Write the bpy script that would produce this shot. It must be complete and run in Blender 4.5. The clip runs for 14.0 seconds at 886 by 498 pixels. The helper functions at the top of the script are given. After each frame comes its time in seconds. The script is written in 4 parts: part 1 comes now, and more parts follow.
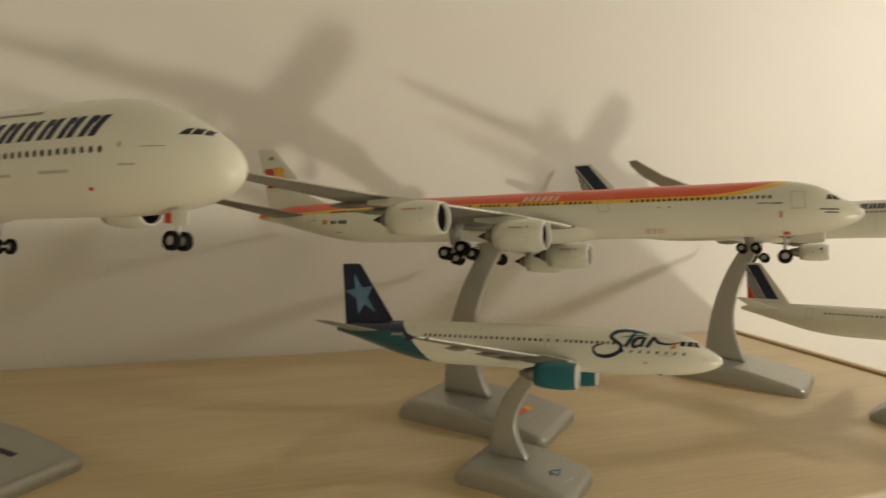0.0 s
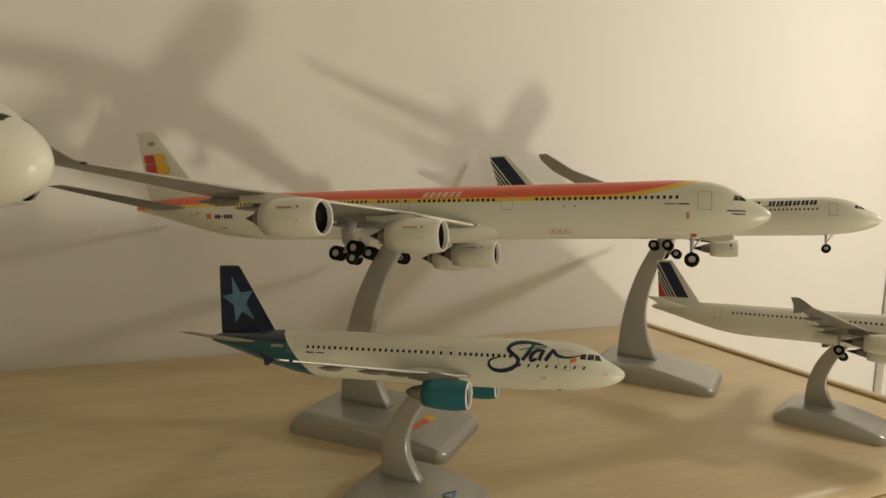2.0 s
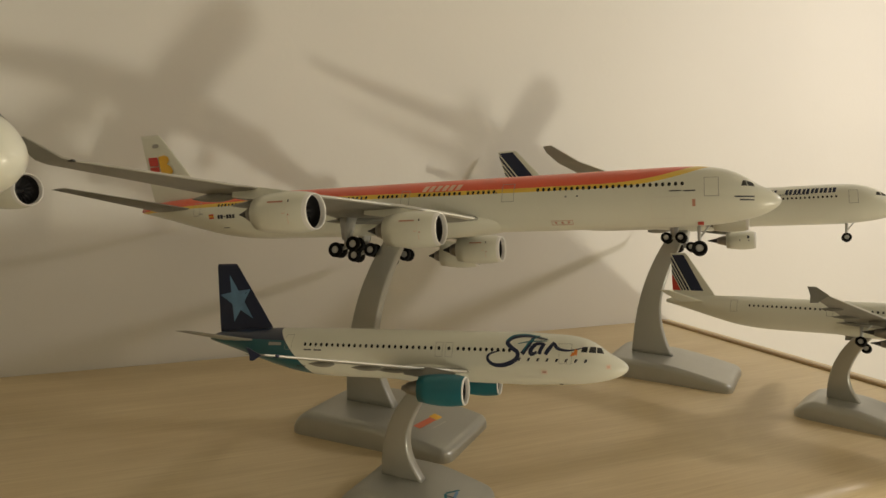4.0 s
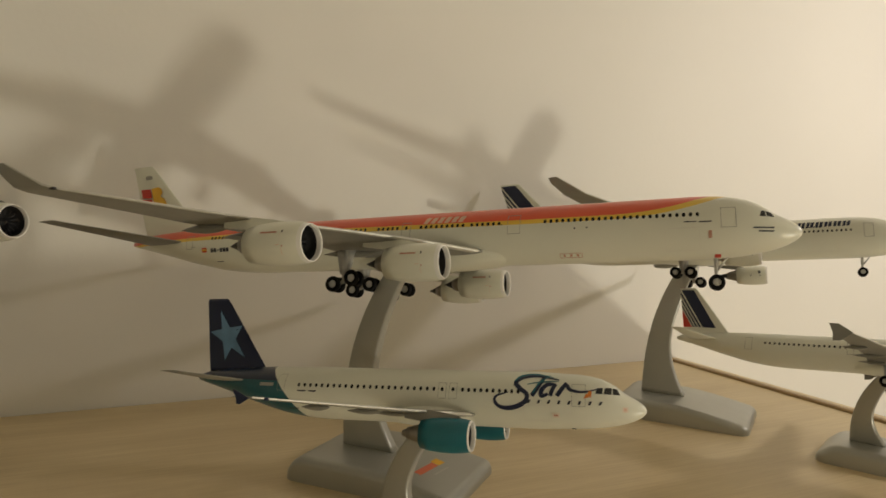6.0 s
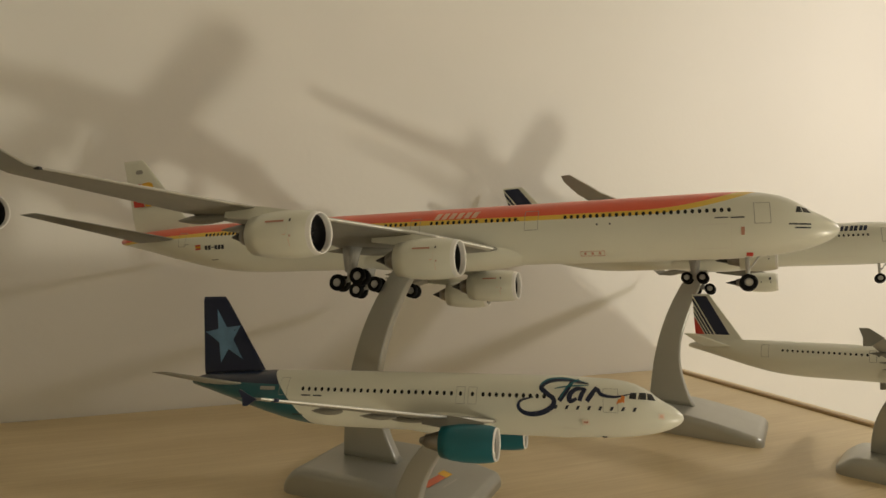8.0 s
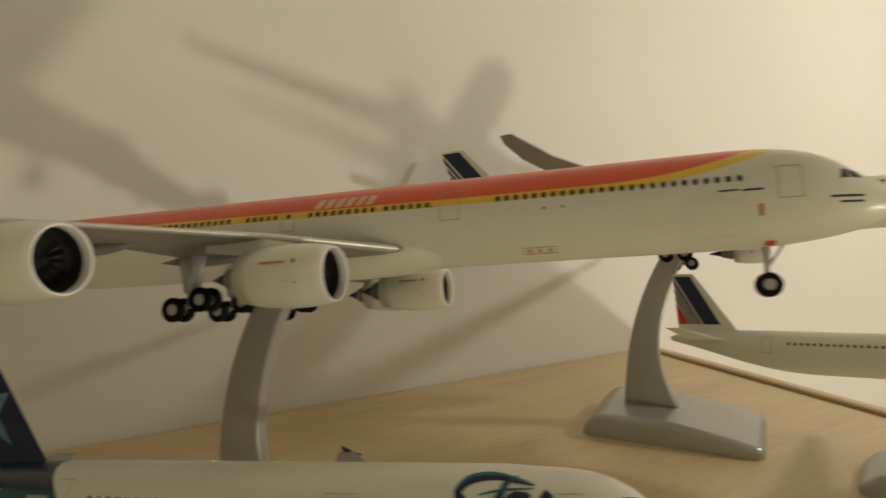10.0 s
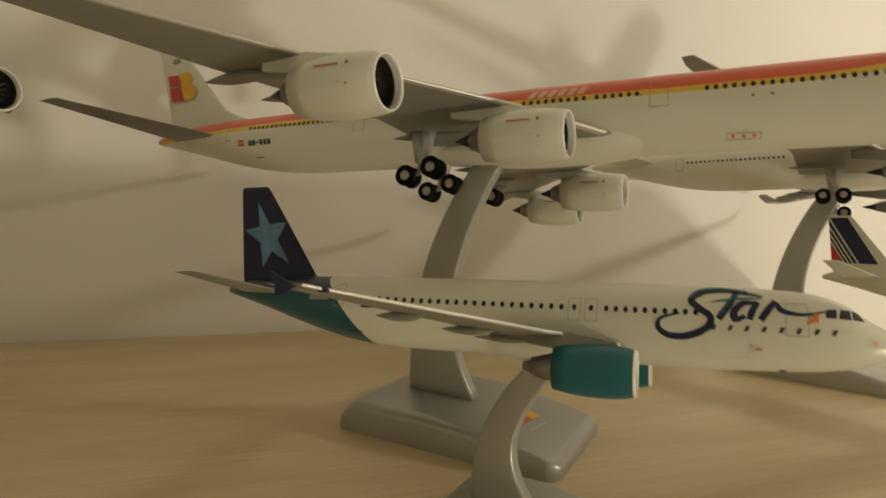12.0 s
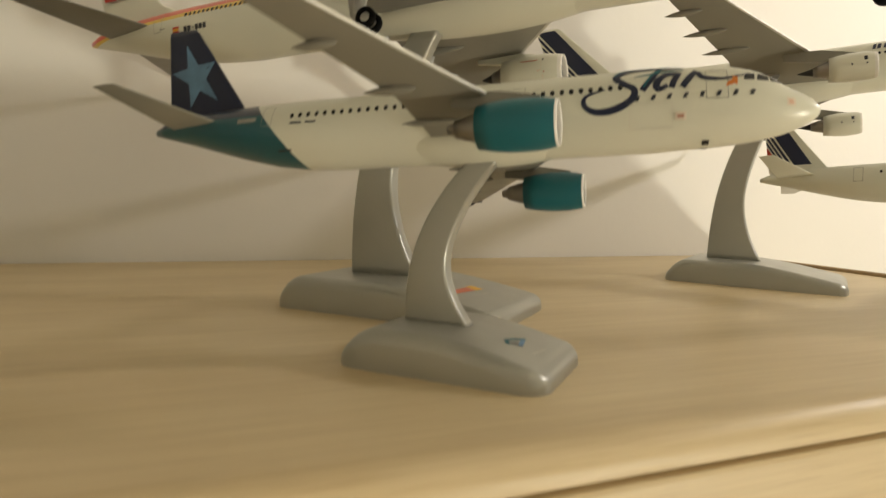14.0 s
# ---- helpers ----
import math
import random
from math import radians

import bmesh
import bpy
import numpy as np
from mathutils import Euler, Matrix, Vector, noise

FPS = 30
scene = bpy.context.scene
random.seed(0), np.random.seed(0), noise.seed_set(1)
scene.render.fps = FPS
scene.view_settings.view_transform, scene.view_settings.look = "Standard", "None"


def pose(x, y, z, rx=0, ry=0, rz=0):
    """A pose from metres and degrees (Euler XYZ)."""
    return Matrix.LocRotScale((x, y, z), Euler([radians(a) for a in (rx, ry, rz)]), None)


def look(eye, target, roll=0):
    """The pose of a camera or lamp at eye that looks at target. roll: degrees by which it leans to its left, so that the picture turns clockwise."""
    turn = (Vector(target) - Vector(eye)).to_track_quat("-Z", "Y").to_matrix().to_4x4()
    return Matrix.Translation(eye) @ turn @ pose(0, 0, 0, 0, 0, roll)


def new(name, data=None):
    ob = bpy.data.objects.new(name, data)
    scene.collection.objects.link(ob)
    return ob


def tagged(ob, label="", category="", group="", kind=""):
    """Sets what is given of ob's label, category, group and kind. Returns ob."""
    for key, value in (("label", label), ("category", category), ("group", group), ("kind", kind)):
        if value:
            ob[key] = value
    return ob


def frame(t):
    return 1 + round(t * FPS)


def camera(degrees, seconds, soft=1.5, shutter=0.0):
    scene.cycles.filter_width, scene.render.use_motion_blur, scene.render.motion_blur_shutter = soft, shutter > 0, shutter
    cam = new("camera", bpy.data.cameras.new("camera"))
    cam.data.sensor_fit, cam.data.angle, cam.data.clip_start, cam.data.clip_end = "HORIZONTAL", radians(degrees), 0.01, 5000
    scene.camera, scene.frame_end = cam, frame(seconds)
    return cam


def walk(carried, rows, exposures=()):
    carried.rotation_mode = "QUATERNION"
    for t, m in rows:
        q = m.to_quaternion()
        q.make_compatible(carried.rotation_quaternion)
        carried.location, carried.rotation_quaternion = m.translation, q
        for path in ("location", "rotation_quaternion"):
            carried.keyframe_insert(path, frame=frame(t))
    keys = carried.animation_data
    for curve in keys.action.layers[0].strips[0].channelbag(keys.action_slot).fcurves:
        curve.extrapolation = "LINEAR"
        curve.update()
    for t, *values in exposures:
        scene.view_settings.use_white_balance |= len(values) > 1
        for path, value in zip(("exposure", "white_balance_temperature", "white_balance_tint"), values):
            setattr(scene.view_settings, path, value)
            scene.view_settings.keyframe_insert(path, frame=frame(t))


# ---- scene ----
# ---- camera and its walk ----
cam = camera(69.7, 14.0, soft=1.5, shutter=0.5)
PATH = [
    (0, (-0.0465, -0.3629, 0.1412), (-0.2650, 0.0846, 0.0966), 1.56),
    (0.5, (-0.0290, -0.3587, 0.1408), (-0.2290, 0.0985, 0.1086), 1.02),
    (1, (-0.0313, -0.3628, 0.1438), (-0.2254, 0.0967, 0.1089), 1.61),
    (1.5, (-0.0296, -0.3648, 0.1519), (-0.2141, 0.0958, 0.0899), 1.38),
    (2, (-0.0407, -0.3267, 0.1467), (-0.2100, 0.1406, 0.0926), 2.38),
    (2.5, (-0.0427, -0.3208, 0.1423), (-0.2157, 0.1451, 0.0879), 1.95),
    (5, (-0.0269, -0.3118, 0.1414), (-0.2219, 0.1461, 0.0938), 0.70),
    (5.5, (-0.0357, -0.3080, 0.1393), (-0.2346, 0.1496, 0.1062), 0.83),
    (6, (-0.0394, -0.3039, 0.1390), (-0.2262, 0.1593, 0.1159), 1.04),
    (6.5, (-0.0420, -0.3136, 0.1336), (-0.2146, 0.1554, 0.1202), 1.64),
    (7, (-0.0460, -0.3184, 0.1365), (-0.2275, 0.1471, 0.1197), 1.49),
    (7.5, (-0.0512, -0.3053, 0.1336), (-0.2283, 0.1620, 0.1190), 1.59),
    (8, (-0.0571, -0.2919, 0.1309), (-0.2339, 0.1756, 0.1178), 1.64),
    (8.5, (-0.0465, -0.2834, 0.1377), (-0.2226, 0.1846, 0.1333), 0.54),
    (9, (-0.0465, -0.2125, 0.1622), (-0.1947, 0.2649, 0.1510), -0.55),
    (9.2, (-0.0312, -0.1975, 0.1546), (-0.1638, 0.2833, 0.1187), -1.48),
    (11.3, (-0.1315, -0.2010, 0.1290), (-0.3590, 0.2420, 0.0832), 3.8),
    (11.5, (-0.1230, -0.2230, 0.1220), (-0.3585, 0.2158, 0.0772), 4.9),
    (12, (-0.0900, -0.2420, 0.1058), (-0.3047, 0.2062, 0.0511), 2.25),
    (12.5, (-0.0888, -0.2268, 0.0997), (-0.2907, 0.2274, 0.0457), 0.85),
    (13, (-0.0789, -0.2179, 0.0860), (-0.2601, 0.2443, 0.0264), 0.56),
    (13.5, (-0.0784, -0.2263, 0.0768), (-0.2699, 0.2315, 0.0154), -0.28),
    (14, (-0.0787, -0.2402, 0.0488), (-0.2675, 0.2207, 0.0046), 1.78),
]
EXPOSURES = [(0.0, -0.25, 6420, 12), (2.5, -0.30, 6430, 12), (6.5, -0.41, 6470, 12), (8.0, -0.41, 6480, 12), (9.0, -0.43, 6400, 12), (11.5, -0.42, 6850, 10), (12.5, -0.07, 6740, 10), (13.0, 0.02, 6650, 10), (14.0, 0.15, 6330, 11)]
walk(cam, [(t, look(eye, target, roll)) for t, eye, target, roll in PATH], EXPOSURES)

# ---- world and lamps ----
world = bpy.data.worlds.new("world")
scene.world = world
world.use_nodes = True
world.node_tree.nodes["Background"].inputs[0].default_value = (1.0, 0.82, 0.58, 1)
world.node_tree.nodes["Background"].inputs[1].default_value = 0.015


def bulb(name, at, watts, colour, radius):
    data = bpy.data.lights.new(name, "POINT")
    data.energy, data.color, data.shadow_soft_size = watts, colour, radius
    ob = new(name, data)
    ob.location = at
    return ob


LOW_LAMP = (1.70, -0.42, -0.50)
HIGH_LAMP = (0.46, 0.32, 0.35)
bulb("floor_lamp_bulb", LOW_LAMP, 43.0, (1.0, 0.935, 0.74), 0.055)
# unseen source past the sideboard's end, placed by shadows and the wall's bright patch
bulb("high_lamp_bulb", HIGH_LAMP, 4.5, (1.0, 0.915, 0.83), 0.025)


# ---- materials ----
def shader(name):
    m = bpy.data.materials.new(name)
    m.use_nodes = True
    t = m.node_tree
    return m, t, t.nodes, t.links, t.nodes["Principled BSDF"]


def coords(n, l):
    tc = n.new("ShaderNodeTexCoord")
    return tc.outputs["Object"]


def noise_tex(n, l, src, scale, detail=3.0, stretch=None):
    if stretch:
        mp = n.new("ShaderNodeMapping")
        mp.inputs["Scale"].default_value = stretch
        l.new(src, mp.inputs["Vector"])
        src = mp.outputs[0]
    t = n.new("ShaderNodeTexNoise")
    t.inputs["Scale"].default_value = scale
    t.inputs["Detail"].default_value = detail
    l.new(src, t.inputs["Vector"])
    return t.outputs["Fac"]


def ramp(n, l, fac, stops):
    r = n.new("ShaderNodeValToRGB")
    while len(r.color_ramp.elements) < len(stops):
        r.color_ramp.elements.new(0.5)
    for e, (p, c) in zip(r.color_ramp.elements, stops):
        e.position, e.color = p, (*c, 1)
    l.new(fac, r.inputs[0])
    return r.outputs[0]


def bump(n, l, bsdf, height, strength, dist=0.001):
    b = n.new("ShaderNodeBump")
    b.inputs["Strength"].default_value, b.inputs["Distance"].default_value = strength, dist
    l.new(height, b.inputs["Height"])
    l.new(b.outputs[0], bsdf.inputs["Normal"])


def math2(n, l, op, a, b):
    m = n.new("ShaderNodeMath")
    m.operation = op
    for i, v in enumerate((a, b)):
        if isinstance(v, (int, float)):
            m.inputs[i].default_value = v
        else:
            l.new(v, m.inputs[i])
    return m.outputs[0]


def mix(n, l, fac, a, b):
    m = n.new("ShaderNodeMix")
    m.data_type = "RGBA"
    l.new(fac, m.inputs["Factor"])
    for key, v in ((6, a), (7, b)):
        if isinstance(v, tuple):
            m.inputs[key].default_value = (*v, 1)
        else:
            l.new(v, m.inputs[key])
    return m.outputs[2]


def plain(name, colour, rough=0.5, metal=0.0, vary=0.06, scale=60.0, grain=0.0, coat=0.0):
    """A painted or moulded surface, with faint mottling and worn gloss."""
    m, t, n, l, b = shader(name)
    src = coords(n, l)
    f = noise_tex(n, l, src, scale)
    lo = tuple(max(0.0, c * (1 - vary)) for c in colour)
    hi = tuple(min(1.0, c * (1 + vary)) for c in colour)
    l.new(ramp(n, l, f, ((0.3, lo), (0.7, hi))), b.inputs["Base Color"])
    g = noise_tex(n, l, src, scale * 4)
    l.new(ramp(n, l, g, ((0.3, (rough * 0.88,) * 3), (0.7, (min(1, rough * 1.15),) * 3))), b.inputs["Roughness"])
    b.inputs["Metallic"].default_value = metal
    b.inputs["Coat Weight"].default_value = coat
    b.inputs["Coat Roughness"].default_value = 0.12
    if grain:
        bump(n, l, b, noise_tex(n, l, src, 900.0, 2.0), grain, 0.0004)
    return m


WHITE = (0.79, 0.793, 0.685)
m_white = plain("white_gloss", WHITE, 0.32, coat=0.3, vary=0.03, scale=25)
# wing greys, set darker to hold the shade under the wings
m_wing = plain("wing_grey", (0.25, 0.245, 0.215), 0.4, vary=0.08, scale=40)
m_wing_pale = plain("wing_pale", (0.26, 0.25, 0.21), 0.4, vary=0.07, scale=40)
m_chrome = plain("bare_metal", (0.86, 0.85, 0.81), 0.36, 0.15)
m_steel = plain("exhaust_metal", (0.30, 0.28, 0.25), 0.38, 0.8, vary=0.2)
m_edge = plain("bare_leading_edge", (0.60, 0.59, 0.55), 0.38, 0.5)
m_dark = plain("dark_metal", (0.03, 0.03, 0.032), 0.45, 0.2)
m_fan = plain("fan_dark", (0.022, 0.021, 0.022), 0.45, 0.3, vary=0.3, scale=400)
m_tyre = plain("black_rubber", (0.006, 0.006, 0.0065), 0.75, vary=0.2)
m_tyre.node_tree.nodes["Principled BSDF"].inputs["Specular IOR Level"].default_value = 0.2
m_hub = plain("hub_grey", (0.55, 0.55, 0.53), 0.45, 0.3)
m_print = plain("dark_print", (0.03, 0.035, 0.05), 0.5)
m_line = plain("panel_line", (0.34, 0.33, 0.30), 0.5)
m_shade = plain("soft_grey_print", (0.50, 0.49, 0.44), 0.5)
m_faint = plain("faint_line", (0.745, 0.73, 0.645), 0.4)
m_pink = plain("pale_print", (0.80, 0.52, 0.38), 0.4)
m_blush = plain("blush_print", (0.80, 0.71, 0.60), 0.4)
m_vent = plain("vent_print", (0.55, 0.28, 0.20), 0.5)
m_red = plain("red_print", (0.60, 0.05, 0.03), 0.4)
m_brick = plain("coral_print", (0.72, 0.16, 0.07), 0.4)
m_orange = plain("orange_print", (0.80, 0.25, 0.04), 0.4)
m_yellow = plain("yellow_print", (0.85, 0.48, 0.03), 0.4)
m_navy = plain("navy_paint", (0.006, 0.013, 0.050), 0.42)
m_teal = plain("teal_paint", (0.006, 0.14, 0.18), 0.42, coat=0.1)
m_sky = plain("pale_blue_print", (0.14, 0.28, 0.46), 0.4, vary=0.35, scale=110)
m_glass = plain("window_black", (0.015, 0.016, 0.018), 0.25)
m_stand = plain("silver_plastic", (0.43, 0.43, 0.39), 0.32, 0.45, vary=0.04, scale=30)
m_gap = plain("gap_dark", (0.05, 0.035, 0.02), 0.8)


def striped(name):
    """White body, red over yellow along the top, the yellow sweeping up to the crown behind the cockpit."""
    m, t, n, l, b = shader(name)
    src = coords(n, l)
    sep = n.new("ShaderNodeSeparateXYZ")
    l.new(src, sep.inputs[0])
    x = math2(n, l, "MULTIPLY", sep.outputs[0], -200.0)
    z = math2(n, l, "MULTIPLY", sep.outputs[2], 200.0)
    # both lower limits sweep up ahead of 16 m, climb a little aft and fall again towards the tail
    fr = math2(n, l, "POWER", math2(n, l, "MAXIMUM", math2(n, l, "SUBTRACT", 16.0, x), 0.0), 2.4)
    mid = math2(n, l, "MAXIMUM", math2(n, l, "SUBTRACT", x, 24.0), 0.0)
    aft = math2(n, l, "MAXIMUM", math2(n, l, "SUBTRACT", x, 56.0), 0.0)
    red_at = math2(n, l, "ADD", math2(n, l, "ADD", 1.13, math2(n, l, "MULTIPLY", fr, 0.0078)), math2(n, l, "ADD", math2(n, l, "MULTIPLY", mid, 0.0112), math2(n, l, "MULTIPLY", aft, -0.034)))
    yel_at = math2(n, l, "ADD", math2(n, l, "ADD", 0.69, math2(n, l, "MULTIPLY", fr, 0.0069)), math2(n, l, "ADD", math2(n, l, "MULTIPLY", mid, 0.0075), math2(n, l, "MULTIPLY", aft, -0.012)))
    is_red = math2(n, l, "GREATER_THAN", z, red_at)
    is_yel = math2(n, l, "GREATER_THAN", z, yel_at)
    f = noise_tex(n, l, src, 30.0)
    white = ramp(n, l, f, ((0.3, tuple(c * 0.97 for c in WHITE)), (0.7, WHITE)))
    c = mix(n, l, is_yel, white, (0.85, 0.57, 0.07))
    c = mix(n, l, is_red, c, (0.80, 0.115, 0.045))
    l.new(c, b.inputs["Base Color"])
    b.inputs["Roughness"].default_value = 0.3
    b.inputs["Coat Weight"].default_value = 0.3
    return m


def tail_dipped(name):
    """White body with a teal tail, cut off along a slanting curve."""
    m, t, n, l, b = shader(name)
    src = coords(n, l)
    sep = n.new("ShaderNodeSeparateXYZ")
    l.new(src, sep.inputs[0])
    x = math2(n, l, "MULTIPLY", sep.outputs[0], -194.2)
    z = math2(n, l, "MULTIPLY", sep.outputs[2], 194.2)
    edge = math2(n, l, "ADD", math2(n, l, "MULTIPLY", z, 0.85), 28.0)
    tail = math2(n, l, "GREATER_THAN", x, edge)
    up = math2(n, l, "GREATER_THAN", z, math2(n, l, "ADD", 0.95, math2(n, l, "MULTIPLY", math2(n, l, "SUBTRACT", x, 33.0), 0.02)))
    f = noise_tex(n, l, src, 30.0)
    white = ramp(n, l, f, ((0.3, tuple(c * 0.97 for c in WHITE)), (0.7, WHITE)))
    low = mix(n, l, up, (0.005, 0.095, 0.125), (0.007, 0.017, 0.052))
    l.new(mix(n, l, tail, white, low), b.inputs["Base Color"])
    b.inputs["Roughness"].default_value = 0.3
    b.inputs["Coat Weight"].default_value = 0.3
    return m


m_striped = striped("white_red_yellow_body")
m_dipped = tail_dipped("white_teal_body")


def wood(name, light, dark, along):
    m, t, n, l, b = shader(name)
    src = coords(n, l)
    rot = n.new("ShaderNodeMapping")
    rot.inputs["Rotation"].default_value = (0, 0, along)
    l.new(src, rot.inputs["Vector"])
    v = rot.outputs[0]
    wide = noise_tex(n, l, v, 3.0, 4.0, (2.2, 10.0, 10.0))
    band = noise_tex(n, l, v, 9.0, 4.0, (1.1, 26.0, 26.0))
    fine = noise_tex(n, l, v, 10.0, 5.0, (2.0, 60.0, 60.0))
    pores = noise_tex(n, l, v, 30.0, 3.0, (1.4, 45.0, 45.0))
    mixv = math2(n, l, "ADD", math2(n, l, "MULTIPLY", wide, 0.48), math2(n, l, "ADD", math2(n, l, "MULTIPLY", band, 0.20), math2(n, l, "MULTIPLY", fine, 0.32)))
    mid = tuple((a + c) / 2 for a, c in zip(light, dark))
    c = ramp(n, l, mixv, ((0.34, dark), (0.5, mid), (0.64, light)))
    fleck = ramp(n, l, pores, ((0.30, (0.80, 0.74, 0.66)), (0.46, (1.0, 1.0, 1.0))))
    mul = n.new("ShaderNodeMix")
    mul.data_type, mul.blend_type = "RGBA", "MULTIPLY"
    mul.inputs["Factor"].default_value = 0.45
    l.new(c, mul.inputs[6])
    l.new(fleck, mul.inputs[7])
    l.new(mul.outputs[2], b.inputs["Base Color"])
    l.new(ramp(n, l, pores, ((0.3, (0.36,) * 3), (0.7, (0.50,) * 3))), b.inputs["Roughness"])
    bump(n, l, b, pores, 0.12, 0.0006)
    return m


m_wood = wood("pale_beech", (0.75, 0.62, 0.39), (0.60, 0.465, 0.26), radians(-45))
m_wood_brown = wood("brown_wood", (0.44, 0.31, 0.15), (0.34, 0.23, 0.11), radians(45))


def plaster():
    m, t, n, l, b = shader("wall_paint")
    src = coords(n, l)
    f = noise_tex(n, l, src, 4.0, 5.0)
    l.new(ramp(n, l, f, ((0.3, (0.80, 0.78, 0.73)), (0.7, (0.84, 0.82, 0.77)))), b.inputs["Base Color"])
    b.inputs["Roughness"].default_value = 0.6
    b.inputs["Specular IOR Level"].default_value = 0.35
    bump(n, l, b, noise_tex(n, l, src, 220.0, 4.0), 0.10, 0.001)
    return m


m_wall = plaster()
# pale boards on the unseen floor, to bounce the low lamp's light up
m_floor = wood("floor_boards", (0.66, 0.57, 0.44), (0.56, 0.47, 0.35), 0.0)
m_trim = plain("white_trim", (0.80, 0.79, 0.76), 0.4)
m_olive = plain("olive_rail", (0.30, 0.27, 0.18), 0.5)
m_black = plain("dark_front", (0.035, 0.034, 0.033), 0.35)


# ---- building helpers ----
def finish(name, bm, mat, smooth=True):
    me = bpy.data.meshes.new(name)
    bmesh.ops.recalc_face_normals(bm, faces=bm.faces)
    for f in bm.faces:
        f.smooth = smooth
    bm.to_mesh(me)
    bm.free()
    if mat:
        me.materials.append(mat)
    return me


def part(name, bm, mat, parent, label="", smooth=True):
    ob = new(name, finish(name, bm, mat, smooth))
    ob.parent = parent
    if label:
        tagged(ob, label)
    return ob


def sharp(ob, degrees=35):
    ob.data.set_sharp_from_angle(angle=radians(degrees))
    return ob


def thing(name, label, category, m, group=""):
    ob = new(name)
    ob.empty_display_size = 0.02
    ob.matrix_world = m
    return tagged(ob, label, category, group)


def loft(bm, rings, cap=True):
    made = [[bm.verts.new(p) for p in ring] for ring in rings]
    for a, b in zip(made, made[1:]):
        for i in range(len(a)):
            j = (i + 1) % len(a)
            bm.faces.new((a[i], a[j], b[j], b[i]))
    if cap:
        bm.faces.new(list(reversed(made[0])))
        bm.faces.new(made[-1])
    return bm


def box(bm, lo, hi, m=None):
    r = bmesh.ops.create_cube(bm, size=1)
    for v in r["verts"]:
        v.co = Vector([lo[k] + (v.co[k] + 0.5) * (hi[k] - lo[k]) for k in range(3)])
        if m:
            v.co = m @ v.co
    return r["verts"]


def soft_box(lo, hi, r=0.002, m=None, seg=2):
    bm = bmesh.new()
    box(bm, lo, hi)
    bmesh.ops.bevel(bm, geom=bm.edges[:], offset=r, segments=seg, affect="EDGES", profile=0.5)
    if m:
        bmesh.ops.transform(bm, matrix=m, verts=bm.verts)
    return bm


def spin(bm, profile, axis_at, n=28):
    """Turns (along, radius) pairs round an axis that starts at axis_at and runs along -x."""
    rings = []
    for a, r in profile:
        rings.append([Vector((axis_at[0] - a, axis_at[1] + r * math.cos(q), axis_at[2] + r * math.sin(q)))
                      for q in (2 * math.pi * k / n for k in range(n))])
    return loft(bm, rings, cap=False)


# ---- the room: axes run along the wall (s) and out into the room (d) ----
TURN = Matrix.Rotation(radians(45), 4, "Z")


def room(name, lo, hi, mat, label="", bevel=0.0):
    """A box given along the wall, across the room and up; its mesh is turned by 45 degrees."""
    bm = bmesh.new()
    box(bm, (lo[0], -hi[1], lo[2]), (hi[0], -lo[1], hi[2]))
    if bevel:
        bmesh.ops.bevel(bm, geom=bm.edges[:], offset=bevel, segments=2, affect="EDGES")
    bmesh.ops.transform(bm, matrix=TURN, verts=bm.verts)
    ob = new(name, finish(name, bm, mat, False))
    return tagged(ob, label, kind="structure")


FLOOR, CEIL, BACK = -0.80, 1.65, -0.3205
room("wall_north", (-2.0, BACK - 0.12, FLOOR), (2.6, BACK, CEIL), m_wall, "unseen warm white wall that closes the room behind the sideboard")
# unseen walls, floor and ceiling, added to close the room and bounce light
room("wall_south", (-2.0, 3.0, FLOOR), (2.6, 3.12, CEIL), m_wall, "unseen warm white wall that closes the room")
room("wall_west", (-2.12, BACK - 0.12, FLOOR), (-2.0, 3.12, CEIL), m_wall, "unseen warm white wall that closes the room")
room("wall_east", (2.6, BACK - 0.12, FLOOR), (2.72, 3.12, CEIL), m_wall, "unseen warm white wall that closes the room")
room("floor", (-2.12, BACK - 0.12, FLOOR - 0.1), (2.72, 3.12, FLOOR), m_floor, "unseen pale wooden floor that bounces lamp light up")
room("ceiling", (-2.12, BACK - 0.12, CEIL), (2.72, 3.12, CEIL + 0.1), m_wall, "unseen white ceiling that closes the room")

# ---- sideboard ----
END = 0.222
START = -1.15
sideboard = thing("sideboard", "pale beech sideboard with a rounded front edge against the wall", "sideboard", Matrix.Identity(4))


def turned(bm):
    bmesh.ops.transform(bm, matrix=TURN, verts=bm.verts)
    return bm


def board(lo, hi, r=0.0015):
    return turned(soft_box((lo[0], -hi[1], lo[2]), (hi[0], -lo[1], hi[2]), r))


bm = bmesh.new()
front = [(BACK + 0.001, 0.0), (0.004, 0.0)]
front += [(0.004 + 0.008 * math.sin(a), -0.007 + 0.007 * math.cos(a)) for a in (math.pi / 2 * k / 8 for k in range(1, 9))]
front += [(0.012, -0.0088), (0.010, -0.0095), (BACK + 0.001, -0.0095)]
loft(bm, [[Vector((s, -d, z)) for d, z in front] for s in (START, END)])
sharp(part("top_board", turned(bm), m_wood, sideboard))
part("drawer_front", board((START + 0.01, -0.004, -0.22), (END - 0.004, 0.0118, -0.0105)), m_wood, sideboard, smooth=False)
part("door_front", board((START + 0.01, -0.004, FLOOR + 0.06), (END - 0.004, 0.0118, -0.223)), m_wood, sideboard, smooth=False)
part("carcass", board((START, BACK + 0.002, FLOOR + 0.05), (END - 0.002, -0.005, -0.0097)), m_wood, sideboard, smooth=False)
